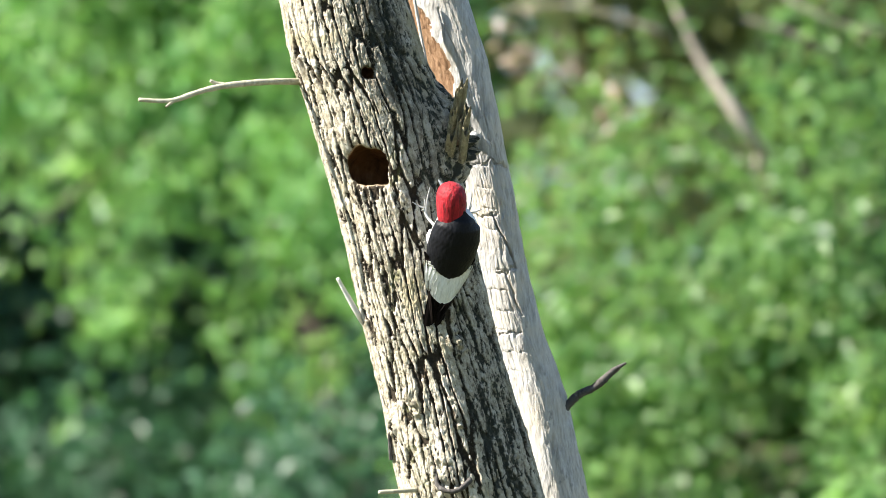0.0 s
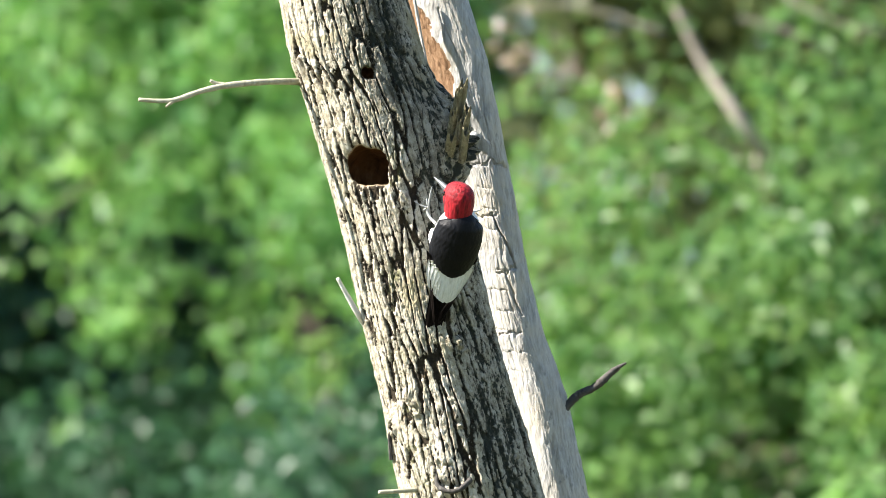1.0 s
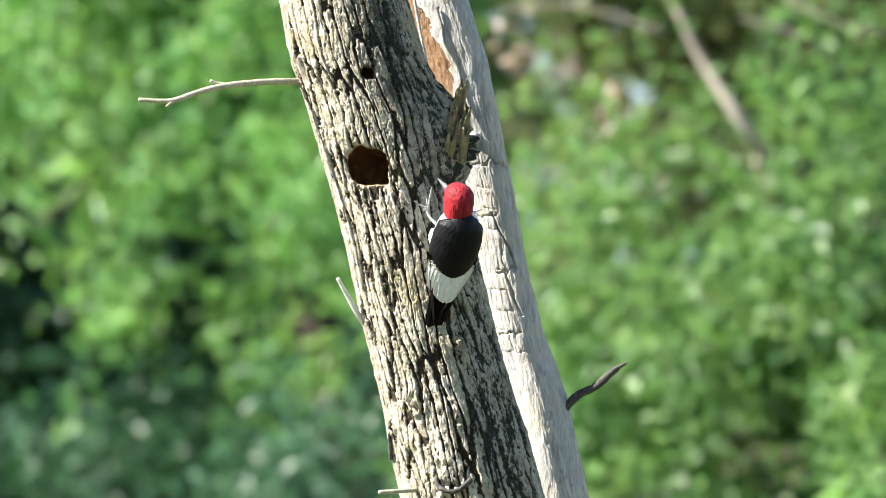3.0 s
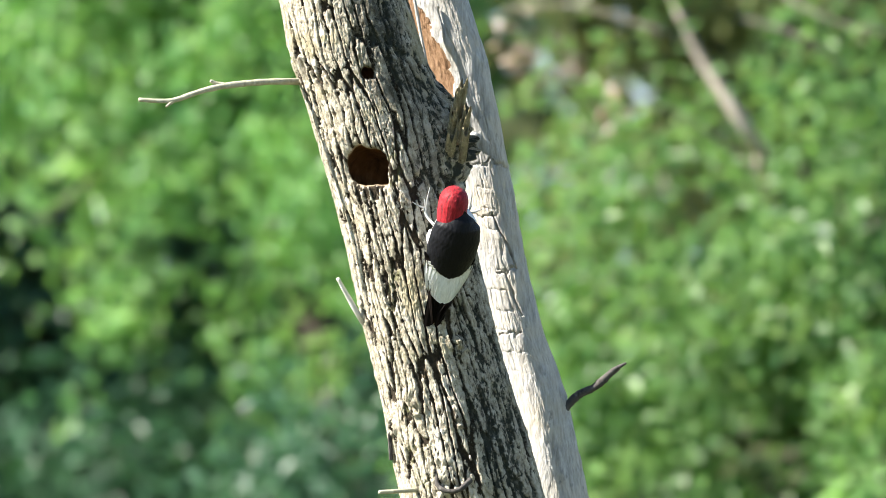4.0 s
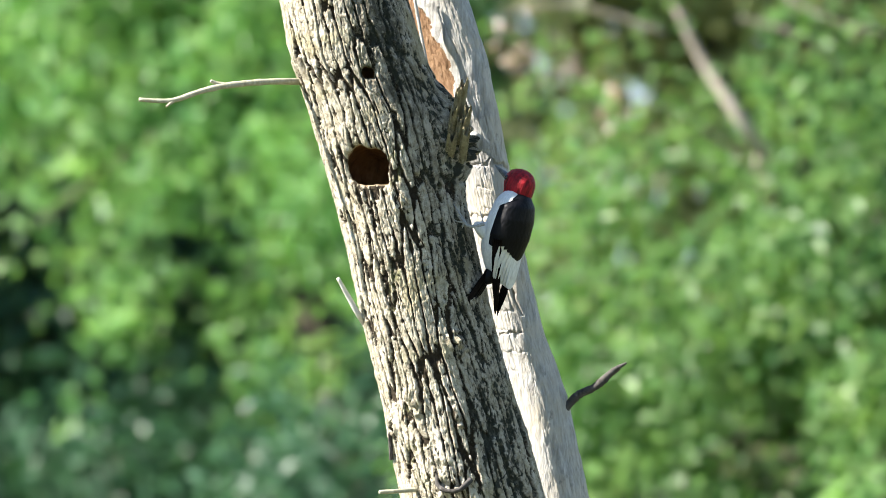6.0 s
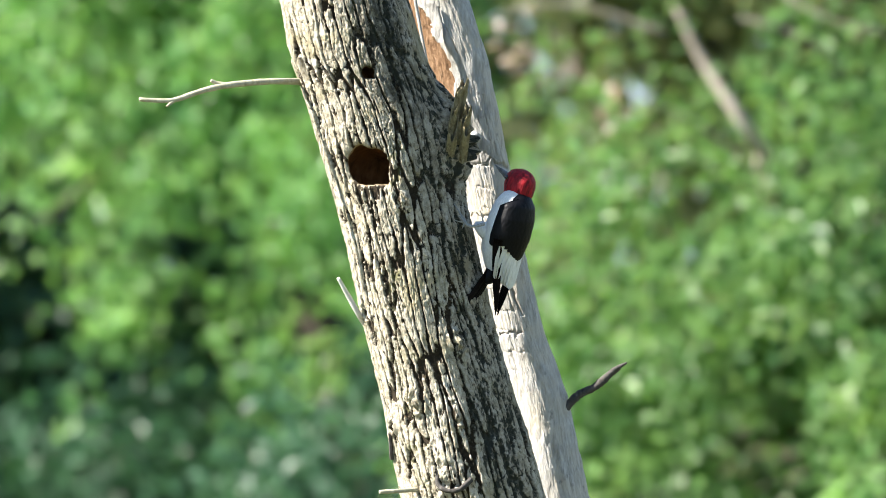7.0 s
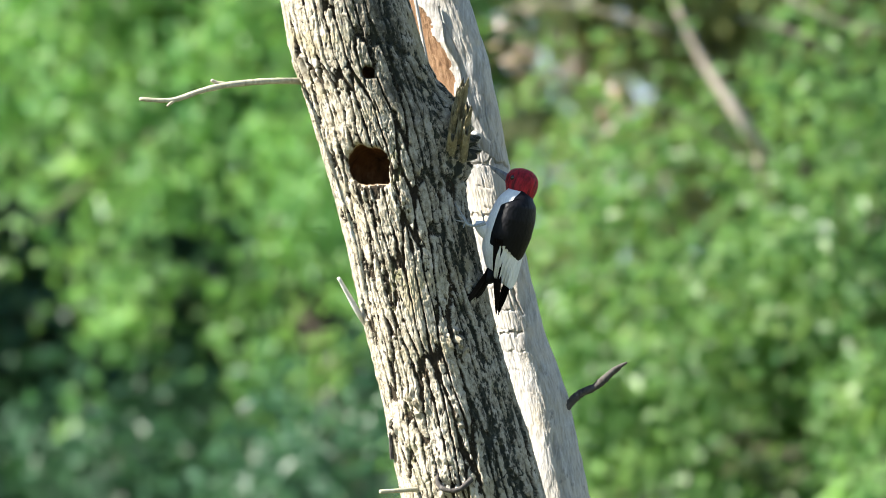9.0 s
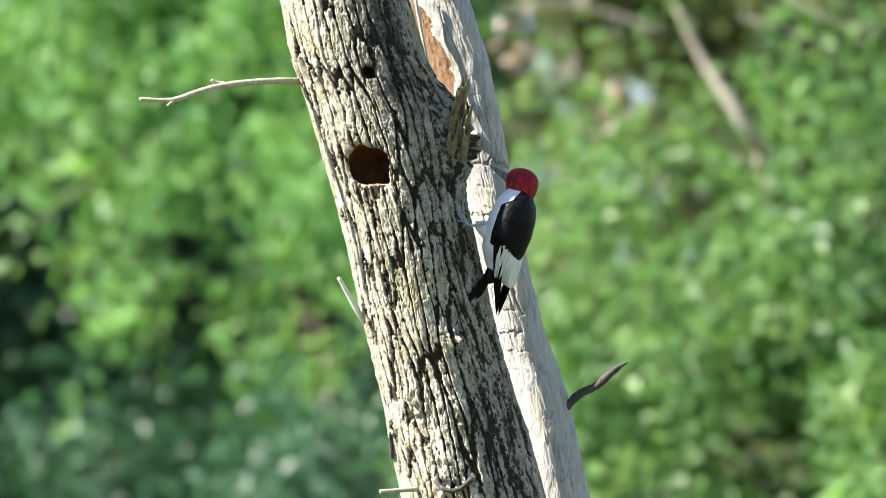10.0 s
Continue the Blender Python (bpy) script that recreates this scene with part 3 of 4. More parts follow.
# ---- the woodpecker ----
def loft(rings, sides=40, rows=44):
    """rings: (z, middle y, half width, half depth), closed at both ends."""
    a = np.linspace(0, 2 * math.pi, sides, endpoint=False)
    z = np.array([r[0] for r in rings])
    zz = np.linspace(z[0], z[-1], rows)

    def smooth(i):
        return np.interp(zz, z, [r[i] for r in rings])
    k = np.array([0.25, 0.5, 0.25])
    col = []
    for i in (1, 2, 3):
        v = smooth(i)
        p = np.concatenate([[v[0]], v, [v[-1]]])
        for _ in range(2):
            q = np.convolve(p, k, "valid")
            p = np.concatenate([[v[0]], q, [v[-1]]])
        col.append(p[1:-1])
    y, w, d = col
    V = np.stack([np.outer(w, np.sin(a)), y[:, None] - np.outer(d, np.cos(a)), np.repeat(zz[:, None], sides, 1)], -1)
    verts = V.reshape(-1, 3).tolist()
    faces = grid_faces(rows, sides, True).tolist()
    for row in (0, rows - 1):
        verts.append([0, y[row], zz[row]])
        c = len(verts) - 1
        for j in range(sides):
            q = [row * sides + j, row * sides + (j + 1) % sides, c, c]
            faces.append(q if row else [q[1], q[0], c, c])
    return verts, faces


BODY = [(-0.072, 0.004, 0.008, 0.008), (-0.057, 0.005, 0.018, 0.018), (-0.034, 0.004, 0.029, 0.029), (-0.006, 0.002, 0.0345, 0.033),
        (0.020, -0.001, 0.0345, 0.031), (0.040, -0.002, 0.0308, 0.027), (0.052, -0.002, 0.0245, 0.0205), (0.061, -0.002, 0.013, 0.012)]


def body_at(z, i):
    return float(np.interp(z, [r[0] for r in BODY], [r[i] for r in BODY]))


def shell(high, a0, a1, lift, low, seed, tucked=False, n=40, m=40):
    """A coat of feathers over the body between two angles from the spine, from high(u) down to low(u); a tucked one runs under the next at its inner edge."""
    rng = np.random.default_rng(seed)
    out, inn = [], []
    for i in range(m):
        s = i / (m - 1)
        for j in range(n):
            u = j / (n - 1)
            a = a0 + (a1 - a0) * u
            z = high(u) + (low(u) - high(u)) * s
            edge = min(1.0, 2.4 * (1 - u if tucked else min(u, 1 - u)), 6 * min(s + 0.05, (1 - s) + 0.08))
            edge = edge * edge * (3 - 2 * edge)
            up = lift * edge + 0.00018 * math.sin(a * 30 + 3 * math.sin(z * 260)) * edge + 0.00008 * rng.uniform(-1, 1)
            w, d, y = body_at(z, 2), body_at(z, 3), body_at(z, 1)
            out.append(((w + up) * math.sin(a), y - (d + up) * math.cos(a), z))
            inn.append(((w - 0.002) * math.sin(a), y - (d - 0.002) * math.cos(a), z))
    f = grid_faces(m, n, False)
    k = m * n
    faces = f.tolist() + (f[:, ::-1] + k).tolist()
    for j in range(n - 1):
        for b in (0, (m - 1) * n):
            faces.append([b + j, b + j + 1, b + j + 1 + k, b + j + k])
    for i in range(m - 1):
        for b in (0, n - 1):
            faces.append([i * n + b, (i + 1) * n + b, (i + 1) * n + b + k, i * n + b + k])
    return out + inn, faces


def feather(base, tip, face, wide, blunt=0.5, bow=0.002):
    """A blade from base to tip, its upper side towards face."""
    base, tip, face = Vector(base), Vector(tip), Vector(face)
    ax = tip - base
    d = ax.normalized()
    side = d.cross(face).normalized()
    up = side.cross(d)
    n, m = 7, 14
    top, low = [], []
    for i in range(m):
        s = i / (m - 1)
        w = wide * (0.55 + 0.45 * min(1, s * 3)) * (1 - max(0, (s - (1 - 0.35 * (1 - blunt))) / (0.35 * (1 - blunt) + 1e-6)) ** 2 * 0.85)
        if s > 0.94:
            w *= 0.8 if s < 0.99 else 0.35
        for j in range(n):
            u = 2 * j / (n - 1) - 1
            p = base + ax * s + side * (w * u) + up * (bow * (1 - u * u) + bow * 1.5 * math.sin(math.pi * s) + (0.0005 if j == 3 else 0))
            top.append(tuple(p))
            low.append(tuple(p - up * 0.0005))
    f = grid_faces(m, n, False)
    k = m * n
    faces = f.tolist() + (f[:, ::-1] + k).tolist()
    rim = [j for j in range(n)] + [i * n + n - 1 for i in range(1, m)] + [(m - 1) * n + j for j in range(n - 2, -1, -1)] + [i * n for i in range(m - 2, 0, -1)]
    for a, b in zip(rim, rim[1:] + rim[:1]):
        faces.append([a, b, b + k, a + k])
    return top + low, faces


def ball(center, rx, ry, rz, n=16):
    verts, m = [], n // 2 + 1
    for i in range(m):
        e = math.pi * i / (m - 1)
        for j in range(n):
            a = 2 * math.pi * j / n
            verts.append((center[0] + rx * math.sin(e) * math.cos(a), center[1] + ry * math.sin(e) * math.sin(a), center[2] + rz * math.cos(e)))
    return verts, grid_faces(m, n, True).tolist()


def ruffled(piece, amount, scale):
    """The same shape with its surface stirred into small tufts."""
    verts, faces = piece
    out = []
    for v in verts:
        p = Vector(v)
        q = Vector((p.x * scale, p.y * scale, p.z * scale * 0.45))
        out.append(tuple(p * (1 + amount * (noise.noise(q) + 0.6 * noise.noise(q * 2.3)))))
    return out, faces


def build_bird():
    bird = new("woodpecker")
    tagged(bird, "red-headed woodpecker, black back, white wing patch, clinging to the dead trunk", "bird")
    part("body", merged("body", [loft(BODY)]), WHITE, bird, "white breast, flanks and rump")
    part("mantle", merged("mantle", [shell(lambda u: 0.066 - 0.016 * (2 * u - 1) ** 2, -1.15, 1.15, 0.0048, lambda u: -0.036 - 0.014 * math.sin(math.pi * u) + 0.0015 * math.sin(u * 25), 1)]), BLACK, bird, "glossy black back")
    for s in (-1, 1):
        wing = part("wing", merged("wing", [shell(lambda u: 0.055 - 0.018 * u ** 1.6, s * 0.30, s * 1.78, 0.0044, lambda u: -0.050 + 0.0015 * math.sin(u * 18) + 0.030 * u, 2 + s, True)]), BLACK, bird, "folded wing with glossy black coverts")
        for i in range(6):
            u = i / 5
            a = s * (0.14 + 0.88 * u)
            zb = -0.0365 + 0.016 * u ** 1.2
            b = (body_at(zb, 2) * math.sin(a) * 1.17, body_at(zb, 1) - body_at(zb, 3) * math.cos(a) * 1.08, zb)
            tip = (s * (0.003 + 0.011 * u), -0.018 + 0.008 * u - 0.0010 * (5 - i), -0.083 + 0.008 * u)
            part("secondary_feather", merged("secondary_feather", [feather(b, tip, (s * math.sin(abs(a)) * 0.8, -math.cos(a) - 0.3, 0), 0.0104, 0.40, 0.0008)]), WHITE, wing, "white secondary feather")
        for i in range(4):
            u = i / 3
            a = s * (1.24 + 0.30 * u)
            b = (body_at(-0.014, 2) * math.sin(a) * 1.15, -body_at(-0.014, 3) * math.cos(a) * 1.15, -0.012)
            tip = (s * (0.0030 - 0.001 * u), -0.0105 + 0.003 * u, -0.126 + 0.014 * u)
            part("primary_feather", merged("primary_feather", [feather(b, tip, (s * 1.0, -0.35, 0), 0.0038, 0.2, 0.001)]), PRIMARY, wing, "long brown-black primary feather")
    tail = part("tail", merged("tail", [ball((0, 0, -0.004), 0.013, 0.011, 0.022)]), BLACK, bird, "stiff black tail propped on the bark")
    tail.location = (0, 0.008, -0.062)
    for i in range(8):
        u = (i - 3.5) / 3.5
        part("tail_feather", merged("tail_feather", [feather((0.008 * u, 0.002 + 0.001 * abs(u), 0), (0.010 * u, 0.006 - 0.003 * abs(u), -0.100 + 0.020 * abs(u)), (0.25 * u, -1, -0.1), 0.0060, 0.15, 0.0008)]), PRIMARY, tail)
    feet = []
    for s in (-1, 1):
        thigh = tube([(s * 0.010, 0.012, -0.010), (s * 0.017, 0.026, -0.006), (s * 0.021, 0.037, -0.002), (s * 0.0225, 0.043, 0.001)], [0.015, 0.0135, 0.0085, 0.0035], 14, 0.06, 4)
        part("leg", merged("leg", [ruffled(thigh, 0.025, 320)]), WHITE, bird, "white feathered thigh")
        foot = part("foot", merged("foot", [tube([(-s * 0.0105, -0.023, -0.014), (-s * 0.004, -0.009, -0.012), (0, -0.001, -0.006), (0, 0, 0.001)], [0.0026, 0.0021, 0.0022, 0.0019], 9, 0.14, 5)]), SKIN, bird, "grey foot gripping the bark")
        foot.location = (s * 0.030, 0.060, 0.030)
        for k, q in enumerate((((0.001, 0.003, 0.019), (0.000, 0.006, 0.032)), ((0.003, 0.003, 0.008), (0.004, 0.006, 0.012)), ((0.011, 0.003, 0.001), (0.021, 0.006, 0.005)), ((0.003, 0.004, -0.005), (0.004, 0.007, -0.008)))):
            pts = [Vector((0, 0, 0))] + [Vector((s * v[0], v[1], v[2])) for v in q]
            part("toe", merged("toe", [tube(pts, [0.0016, 0.0012, 0.0005], 7, 0.14, k)]), SKIN, foot)
        feet.append((foot, s))
    # the head turns on the neck
    skull = loft([(-0.030, 0.000, 0.012, 0.012), (-0.022, -0.001, 0.0165, 0.016), (-0.014, -0.001, 0.0188, 0.018), (-0.006, 0.000, 0.0205, 0.0195), (0.005, 0.001, 0.0216, 0.0212), (0.016, 0.003, 0.0220, 0.0245),
                  (0.026, 0.004, 0.0212, 0.0248), (0.033, 0.004, 0.0185, 0.0222), (0.038, 0.004, 0.0145, 0.018), (0.0415, 0.003, 0.0092, 0.012), (0.0432, 0.003, 0.0040, 0.005)], 72, 80)
    head = part("head", merged("head", [ruffled(skull, 0.017, 480)]), RED, bird, "crimson red head, nape and throat")
    head.location = (0, -0.002, 0.049)
    for name, b, tip, r in (("upper_bill", (0, 0.019, 0.021), (0, 0.0610, 0.0300), 0.0062), ("lower_bill", (0, 0.019, 0.0160), (0, 0.0570, 0.0280), 0.0048)):
        b, tip = Vector(b), Vector(tip)
        part(name, merged(name, [tube([b, b.lerp(tip, 0.45) + Vector((0, 0, 0.0006)), b.lerp(tip, 0.85), tip], [r, r * 0.62, r * 0.25, r * 0.06], 12)]), BILL, head, "straight chisel bill of blue-grey horn")
    for s in (-1, 1):
        part("eye", merged("eye", [ball((s * 0.0178, 0.0165, 0.0250), 0.0032, 0.0035, 0.0035)]), EYE_MAT, head, "dark glossy eye")
    return bird, head, tail, feet


# ---- the wood behind ----
def leaves(centers, spread, count, size, seed, heart):
    """Leaf blades, scattered about each centre, turned up and outwards; folded along the rib."""
    rng = np.random.default_rng(seed)
    c = np.repeat(centers, count, 0)
    n = len(c)
    p = c + rng.normal(0, 1, (n, 3)) * np.asarray(spread)
    out = p - heart
    out /= np.linalg.norm(out, axis=1)[:, None] + 1e-6
    nor = 0.75 * out + np.array([0, 0, 0.7]) + rng.normal(0, 0.55, (n, 3))
    nor /= np.linalg.norm(nor, axis=1)[:, None]
    d = rng.normal(0, 1, (n, 3)) + out * 0.6 + np.array([0, 0, -0.5])
    d -= nor * (d * nor).sum(1)[:, None]
    d /= np.linalg.norm(d, axis=1)[:, None]
    s = np.cross(d, nor)
    ln = (size * rng.uniform(0.6, 1.3, n))[:, None]
    w = ln * 0.34
    a, t = p, p + d * ln - nor * ln * 0.12
    l, r = p + d * ln * 0.45 - s * w + nor * ln * 0.10, p + d * ln * 0.45 + s * w + nor * ln * 0.10
    verts = np.stack([a, l, t, r], 1).reshape(-1, 3)
    k = np.arange(n)[:, None] * 4
    faces = np.concatenate([k + [0, 3, 2], k + [0, 2, 1]])
    return verts, faces


def leafy_tree(name, label, x, y, height, heart, radii, clumps, per, size, mat, seed, category="tree", spread=0.16, lobes=(), gaps=()):
    rng = np.random.default_rng(seed)
    tree = new(name)
    tree.location = (x, y, 0)
    tagged(tree, label, category, "trees of the wood behind")
    heart, radii = np.array(heart), np.array(radii)
    d = rng.normal(0, 1, (clumps, 3))
    d /= np.linalg.norm(d, axis=1)[:, None]
    q = heart + d * radii * (rng.uniform(0.05, 1.0, (clumps, 1)) ** 0.5) * (1 + 0.18 * np.sin(d[:, :1] * 5 + d[:, 1:2] * 7 + seed))
    q = q[q[:, 2] > 0.25]
    for lx, ly, lz, lr, count in lobes:                     # sprays that hang out of the crown
        q = np.concatenate([q, np.array([lx, ly, lz]) + rng.normal(0, 0.5, (count, 3)) * lr])
    for gap in gaps:                                        # holes in the leaves
        q = q[np.hypot(q[:, 0] - gap[0], q[:, 2] - gap[1]) > gap[2] + 0.1]
    top = heart + np.array([0, 0, radii[2] * 0.7])
    pts = [(0, 0, -0.1), (0.05 * rng.uniform(-1, 1), 0, heart[2] * 0.4), tuple(heart * 0.9), tuple(top)]
    r0 = 0.025 * height
    part("trunk", merged("trunk", [tube(pts, [r0 * 1.3, r0, r0 * 0.7, r0 * 0.15], 10, 0.08, seed)]), LIMB, tree, "brown trunk")
    for k in range(18):
        e = q[rng.integers(len(q))]
        s = Vector((0, 0, heart[2])) * float(rng.uniform(0.35, 0.8)) + Vector(heart) * 0.25
        mid = s.lerp(Vector(e), 0.5) + Vector((0, 0, 0.12 * radii[2]))
        part("limb", merged("limb", [tube([s, mid, Vector(e)], [r0 * 0.42, r0 * 0.25, r0 * 0.07], 6, 0.06, k)]), LIMB, tree)
    wide = np.repeat(spread * rng.uniform(0.45, 1.25, (len(q), 1)), per, 0) * np.array([1, 1, 0.8])      # tight and loose sprays
    v, f = leaves(q, wide, per, size, seed + 1, heart)
    for gap in gaps:
        mid = v.reshape(-1, 4, 3).mean(1)
        keep = np.hypot(mid[:, 0] - gap[0], mid[:, 2] - gap[1]) > gap[2]
        v = v.reshape(-1, 4, 3)[keep].reshape(-1, 3)
        k = np.arange(len(v) // 4)[:, None] * 4
        f = np.concatenate([k + [0, 3, 2], k + [0, 2, 1]])
    crown = part("crown", mesh_of("crown", v, f, False), mat, tree)
    return tree, crown


def build_wood():
    crowns = []
    for spec in (
        ("leafy_tree", "young tree with fresh green sunlit leaves", -0.20, 21.0, 5.8, (-0.60, 0, 4.30), (1.12, 1.1, 1.40), 480, 60, 0.058, LEAF_A, 101, "tree", 0.12,
         ((-0.93, -0.6, 2.84, 0.14, 4), (-0.41, -0.6, 2.88, 0.16, 4), (-0.43, -0.5, 2.62, 0.10, 2), (-0.27, -1.3, 3.18, 0.26, 8), (-0.14, -1.3, 2.98, 0.22, 6), (-0.155, -1.3, 3.4, 0.25, 5)),
         ((-1.328, 2.84, 0.05), (-0.708, 3.0, 0.07), (-0.268, 2.76, 0.09), (-0.768, 2.44, 0.11))),
        ("leafy_tree", "olive green broadleaf tree in sun", 1.32, 15.5, 4.6, (0, 0, 2.38), (1.48, 1.2, 1.42), 640, 60, 0.052, LEAF_B, 102, "tree", 0.11,
         ((-0.42, -1.60, 3.08, 0.12, 5), (-0.34, -1.6, 3.02, 0.15, 6), (-0.68, -1.68, 3.76, 0.10, 2)), ((-0.72, 3.467, 0.038), (-0.566, 3.137, 0.05), (-0.363, 2.36, 0.06))),
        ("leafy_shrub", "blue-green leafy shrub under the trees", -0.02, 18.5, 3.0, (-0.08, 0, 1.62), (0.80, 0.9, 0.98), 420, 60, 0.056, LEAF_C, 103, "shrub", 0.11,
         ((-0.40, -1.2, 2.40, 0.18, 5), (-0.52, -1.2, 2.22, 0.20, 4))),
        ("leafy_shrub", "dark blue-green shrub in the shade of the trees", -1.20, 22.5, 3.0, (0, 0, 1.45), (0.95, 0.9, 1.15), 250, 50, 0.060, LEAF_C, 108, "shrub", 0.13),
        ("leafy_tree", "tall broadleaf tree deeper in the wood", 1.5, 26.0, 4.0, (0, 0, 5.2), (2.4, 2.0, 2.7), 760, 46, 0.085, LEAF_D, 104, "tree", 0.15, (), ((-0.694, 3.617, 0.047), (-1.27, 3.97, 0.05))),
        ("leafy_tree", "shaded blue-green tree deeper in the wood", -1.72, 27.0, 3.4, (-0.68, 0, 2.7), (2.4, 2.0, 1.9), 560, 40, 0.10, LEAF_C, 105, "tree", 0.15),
        ("leafy_tree", "olive broadleaf tree deeper in the wood", 3.6, 27.0, 4.5, (0, 0, 4.2), (2.4, 2.0, 3.2), 520, 46, 0.09, LEAF_D, 106, "tree", 0.14),
        # unseen tree, added to throw shade on the lower left of the wood
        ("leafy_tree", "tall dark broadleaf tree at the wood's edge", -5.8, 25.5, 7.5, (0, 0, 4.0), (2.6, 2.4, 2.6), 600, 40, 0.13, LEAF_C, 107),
    ):
        crowns.append(leafy_tree(*spec))
    # a bare dead limb with a few withered leaves, on the olive tree
    olive = crowns[1][0]
    pts = [(-0.2, 0.6, 2.8), (-0.38, -0.7, 3.22), (-0.415, -1.45, 3.285), (-0.600, -1.47, 3.57), (-0.73, -1.47, 3.89)]
    part("dead_limb", merged("dead_limb", [tube(pts, [0.03, 0.024, 0.020, 0.013, 0.008], 10, 0.08, 77)]), DEADLIMB, olive, "bare pale dead limb")
    for side in ([(-0.47, -1.4, 3.66), (-0.30, -1.42, 3.61), (-0.18, -1.4, 3.53)], [(-0.34, -1.4, 3.72), (-0.20, -1.42, 3.65), (-0.04, -1.4, 3.615)], [(-0.42, -1.2, 3.22), (-0.62, -1.3, 3.38), (-0.82, -1.48, 3.43)], [(-0.68, -1.3, 3.62), (-0.95, -1.3, 3.70), (-1.15, -1.3, 3.68)]):
        part("dead_twig", merged("dead_twig", [tube(side, [0.0055, 0.004, 0.0025], 7, 0.06, 78)]), DEADLIMB, olive)
    for k, place in enumerate(([-0.85, -1.50, 3.39], [-1.125, -1.4, 3.62], [-1.077, -1.4, 3.517], [-0.996, -1.4, 3.565])):
        v, f = leaves(np.array([place]), (0.025, 0.03, 0.045), 9, 0.05, 81 + k, np.array([-0.8, 0, 3.3]))
        tagged(part("withered_spray", mesh_of("withered_spray", v, f, False), LEAF_DRY, olive, "withered brown leaves"), kind="stuff")
    v, f = leaves(np.array([[-0.15, -1.45, 2.30]]), (0.05, 0.04, 0.04), 26, 0.07, 85, np.array([0, 0, 1.6]))
    tagged(part("leaf_spray", mesh_of("leaf_spray", v, f, False), LEAF_A, olive, "young yellow-green leaves"), kind="stuff")
    for k, place in enumerate(([-0.896, -1.0, 2.778], [-1.07, -1.0, 2.458], [-0.39, -1.0, 2.613])):
        v, f = leaves(np.array([place]), (0.05, 0.05, 0.045), 16, 0.06, 88 + k, np.array([-0.6, 0, 2.0]))
        tagged(part("leaf_spray", mesh_of("leaf_spray", v, f, False), LEAF_A, crowns[0][0], "young yellow-green leaves"), kind="stuff")
    # the far edge of the wood, leaf on leaf
    rng = np.random.default_rng(9)
    n = 6500
    q = np.stack([rng.uniform(-22, 22, n), rng.uniform(33, 38, n), 0.2 + 9.3 * rng.uniform(0, 1, n) ** 1.4], -1)
    v, f = leaves(q, (0.4, 0.4, 0.35), 26, 0.2, 10, np.array([0, 48.0, 2.0]))
    mid = v.reshape(-1, 4, 3).mean(1)
    open_sky = (np.hypot((mid[:, 0] - 0.985) / 0.075, (mid[:, 2] - 3.77) / 0.11) < 1) | (np.hypot((mid[:, 0] - 0.28) / 0.10, (mid[:, 2] - 4.18) / 0.08) < 1)
    v = v.reshape(-1, 4, 3)[~open_sky].reshape(-1, 3)
    k = np.arange(len(v) // 4)[:, None] * 4
    f = np.concatenate([k + [0, 3, 2], k + [0, 2, 1]])
    tagged(part("far_woods", mesh_of("far_woods", v, f, False), LEAF_E), "dense green far edge of the wood", "woods", kind="stuff")
    return crowns


build_ground()
build_sky_backdrop()
snag = build_snag()
bird, head, tail, feet = build_bird()
crowns = build_wood()


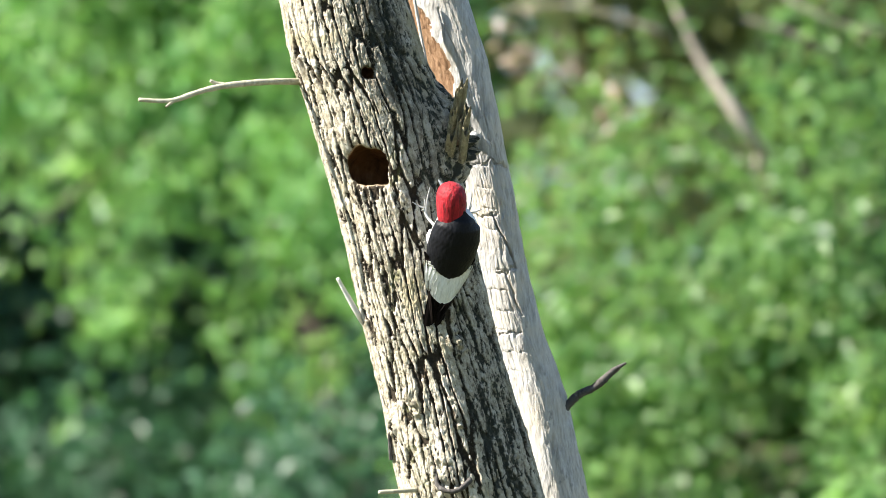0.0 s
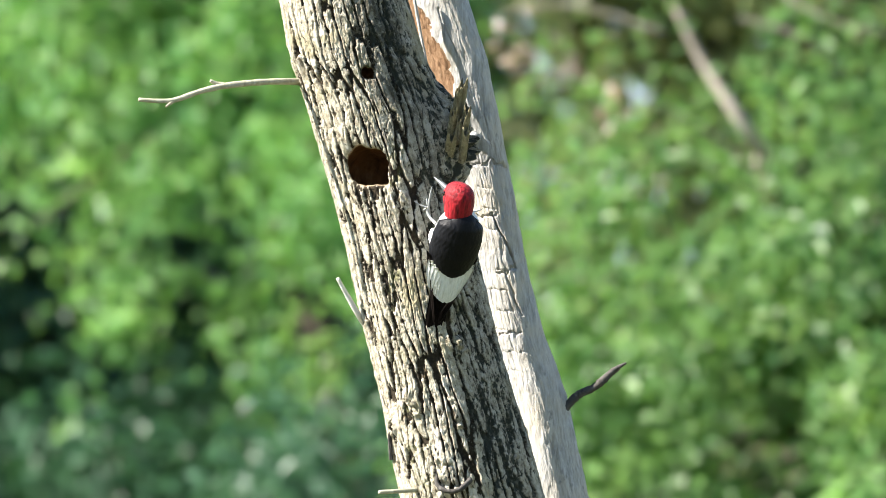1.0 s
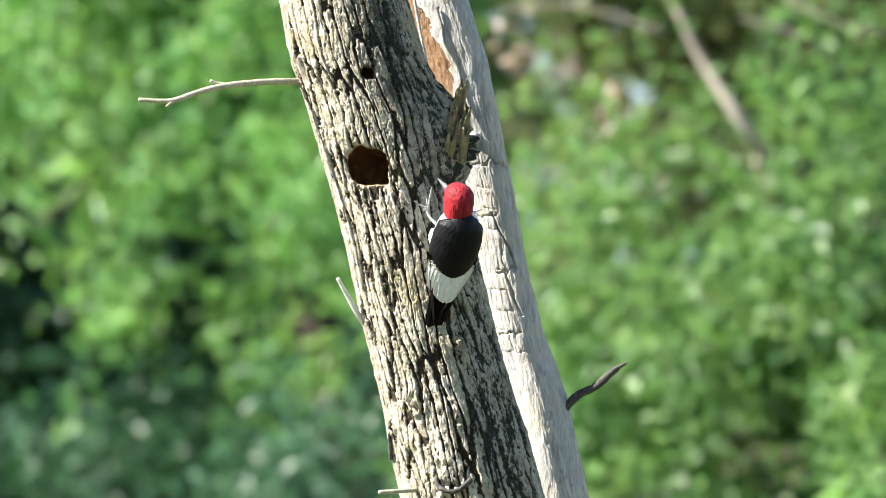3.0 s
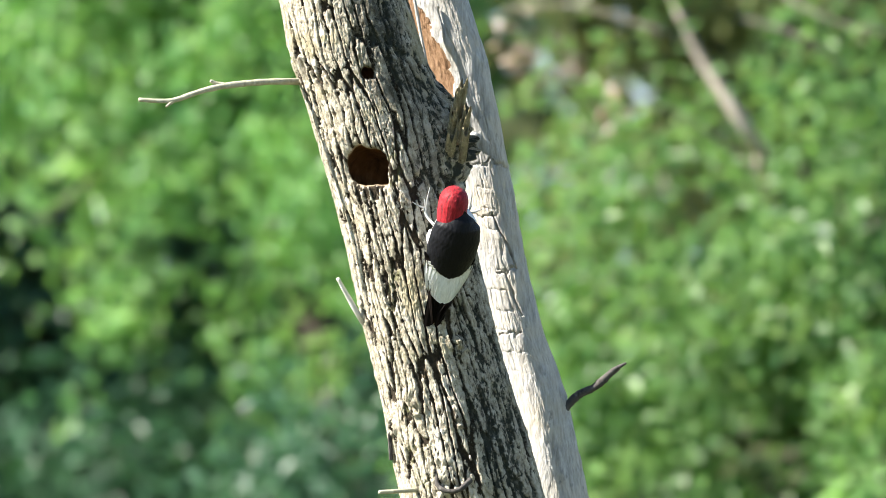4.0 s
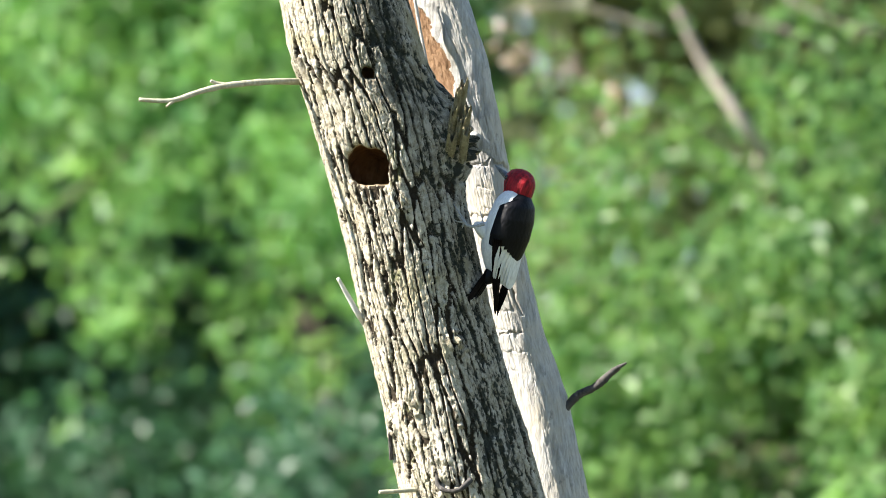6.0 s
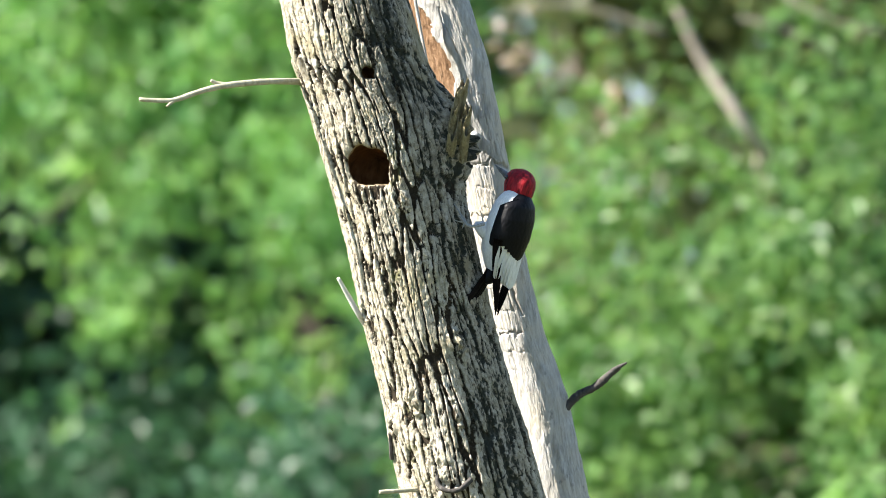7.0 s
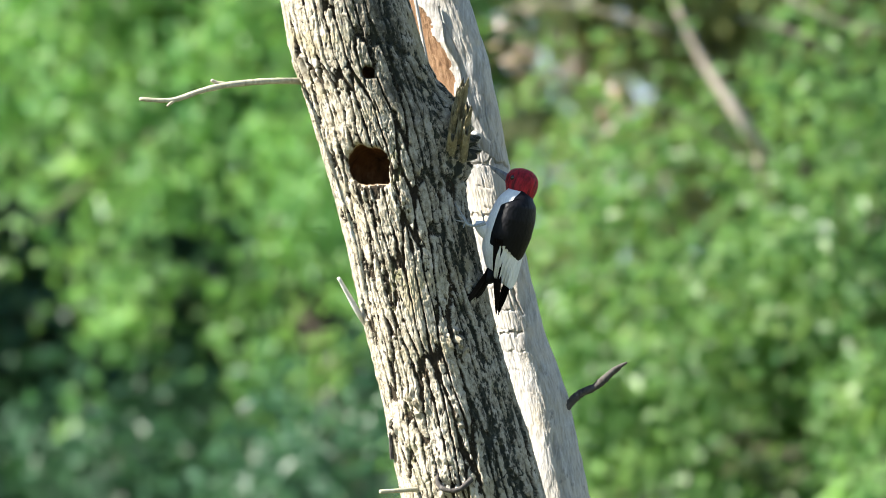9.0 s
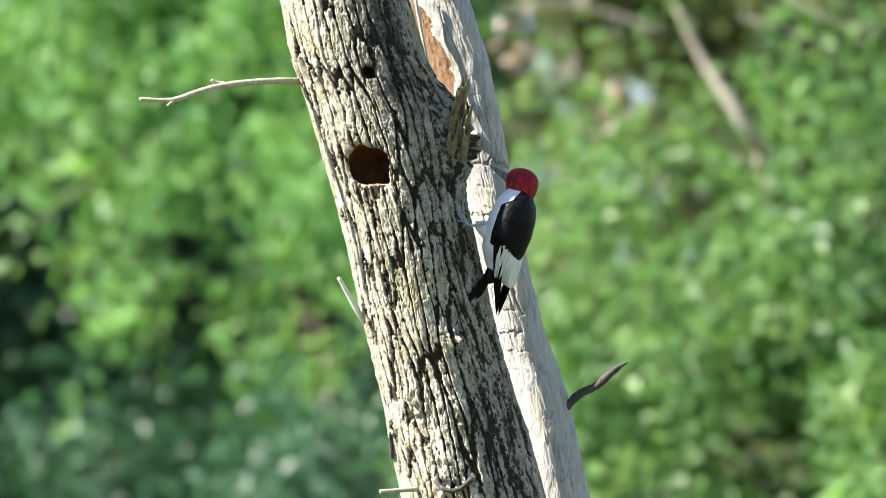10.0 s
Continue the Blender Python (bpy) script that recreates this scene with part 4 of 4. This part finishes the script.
# ---- what moves ----
def motions():
    for i, (tree, crown) in enumerate(crowns):          # a light breeze in the leaves
        walk(crown, [(t, pose(0, 0, 0, 0.10 * math.sin(1.9 * t + i), 0.13 * math.sin(1.4 * t + 2.1 * i), 0)) for t in np.arange(0, 10.01, 0.5)])

    def at_trunk(x, y, h, yaw, pitch, roll=0.0):
        return pose(x, y, Z0 + h, 0, roll, 0) @ pose(0, 0, 0, 0, 0, yaw) @ pose(0, 0, 0, pitch, 0, 0)
    one, one_b = (0.0120, -0.143, 0.004, 16, 26, 6), (0.0155, -0.143, 0.005, 17, 26, 6)
    two = (0.0935, -0.024, 0.027, 62, 13)
    walk(bird, [(0.0, at_trunk(*one)), (0.6, at_trunk(*one)), (0.8, at_trunk(*one_b)), (2.7, at_trunk(*one_b)), (3.8, at_trunk(0.0145, *one[1:])), (4.0, at_trunk(*one)), (4.55, at_trunk(*one)),
                (4.7, at_trunk(0.021, -0.146, 0.014, 24, 22, 8)), (4.8, at_trunk(0.033, -0.140, 0.037, 36, 17, 10)), (4.9, at_trunk(0.056, -0.092, 0.0485, 46, 14, 1)),
                (5.0, at_trunk(0.089, -0.030, 0.032, 56, 13)), (5.1, at_trunk(*two)), (5.7, at_trunk(*two)), (10.0, at_trunk(0.0945, *two[1:]))])

    def prop(swing, aside=0.0):
        return pose(0, 0.008, -0.062, swing, 0, 0) @ pose(0, 0, 0, 0, aside, 0)
    walk(tail, [(0.0, prop(-12)), (4.7, prop(-12)), (4.85, prop(0, 12)), (5.05, prop(4, 39)), (10.0, prop(4, 39))])

    for foot, s in feet:
        def grip(bend, drop):
            return pose(s * 0.032, 0.060, 0.028 - drop, bend, 0, 0)
        there = pose(-0.058, 0.041, 0.004, -38, 0, 0) if s < 0 else pose(0.008, 0.040, -0.012, -15, 0, 0)
        walk(foot, [(0.0, grip(0, 0)), (4.7, grip(0, 0)), (5.0, there), (10.0, there)])

    def neck(turn, nod=0.0, tilt=0.0, x=0.0, z=0.0):
        return pose(x, -0.002, 0.049 + z, 0, 0, turn) @ pose(0, 0, 0, nod, tilt, 0)
    walk(head, [(0.0, neck(8, -10, -6, -0.013, 0.008)), (0.5, neck(10, -10, -6, -0.0165, 0.001)), (0.6, neck(12, -8, -6, -0.0155, 0.002)), (0.72, neck(28, 0, -4, -0.006, 0.004)), (0.9, neck(28, -5, -3, -0.006, 0.008)), (2.7, neck(28, -5, -3, -0.006, 0.008)),
                (3.8, neck(-14, -14, -4, -0.009)), (4.1, neck(-12, -14, -2, -0.0125, 0.002)), (4.6, neck(-14, -14, -2, -0.0125, 0.002)), (4.7, neck(-18, -8, 0, -0.001, 0.005)), (4.8, neck(-20, -5)),
                (5.0, neck(-35, 0, 0, 0.003)), (5.2, neck(-14, 8, 3, 0.006)), (7.6, neck(-14, 8, 3, 0.006)), (7.85, neck(18, 8, 6, 0.010)), (10.0, neck(18, 8, 6, 0.010))])


motions()
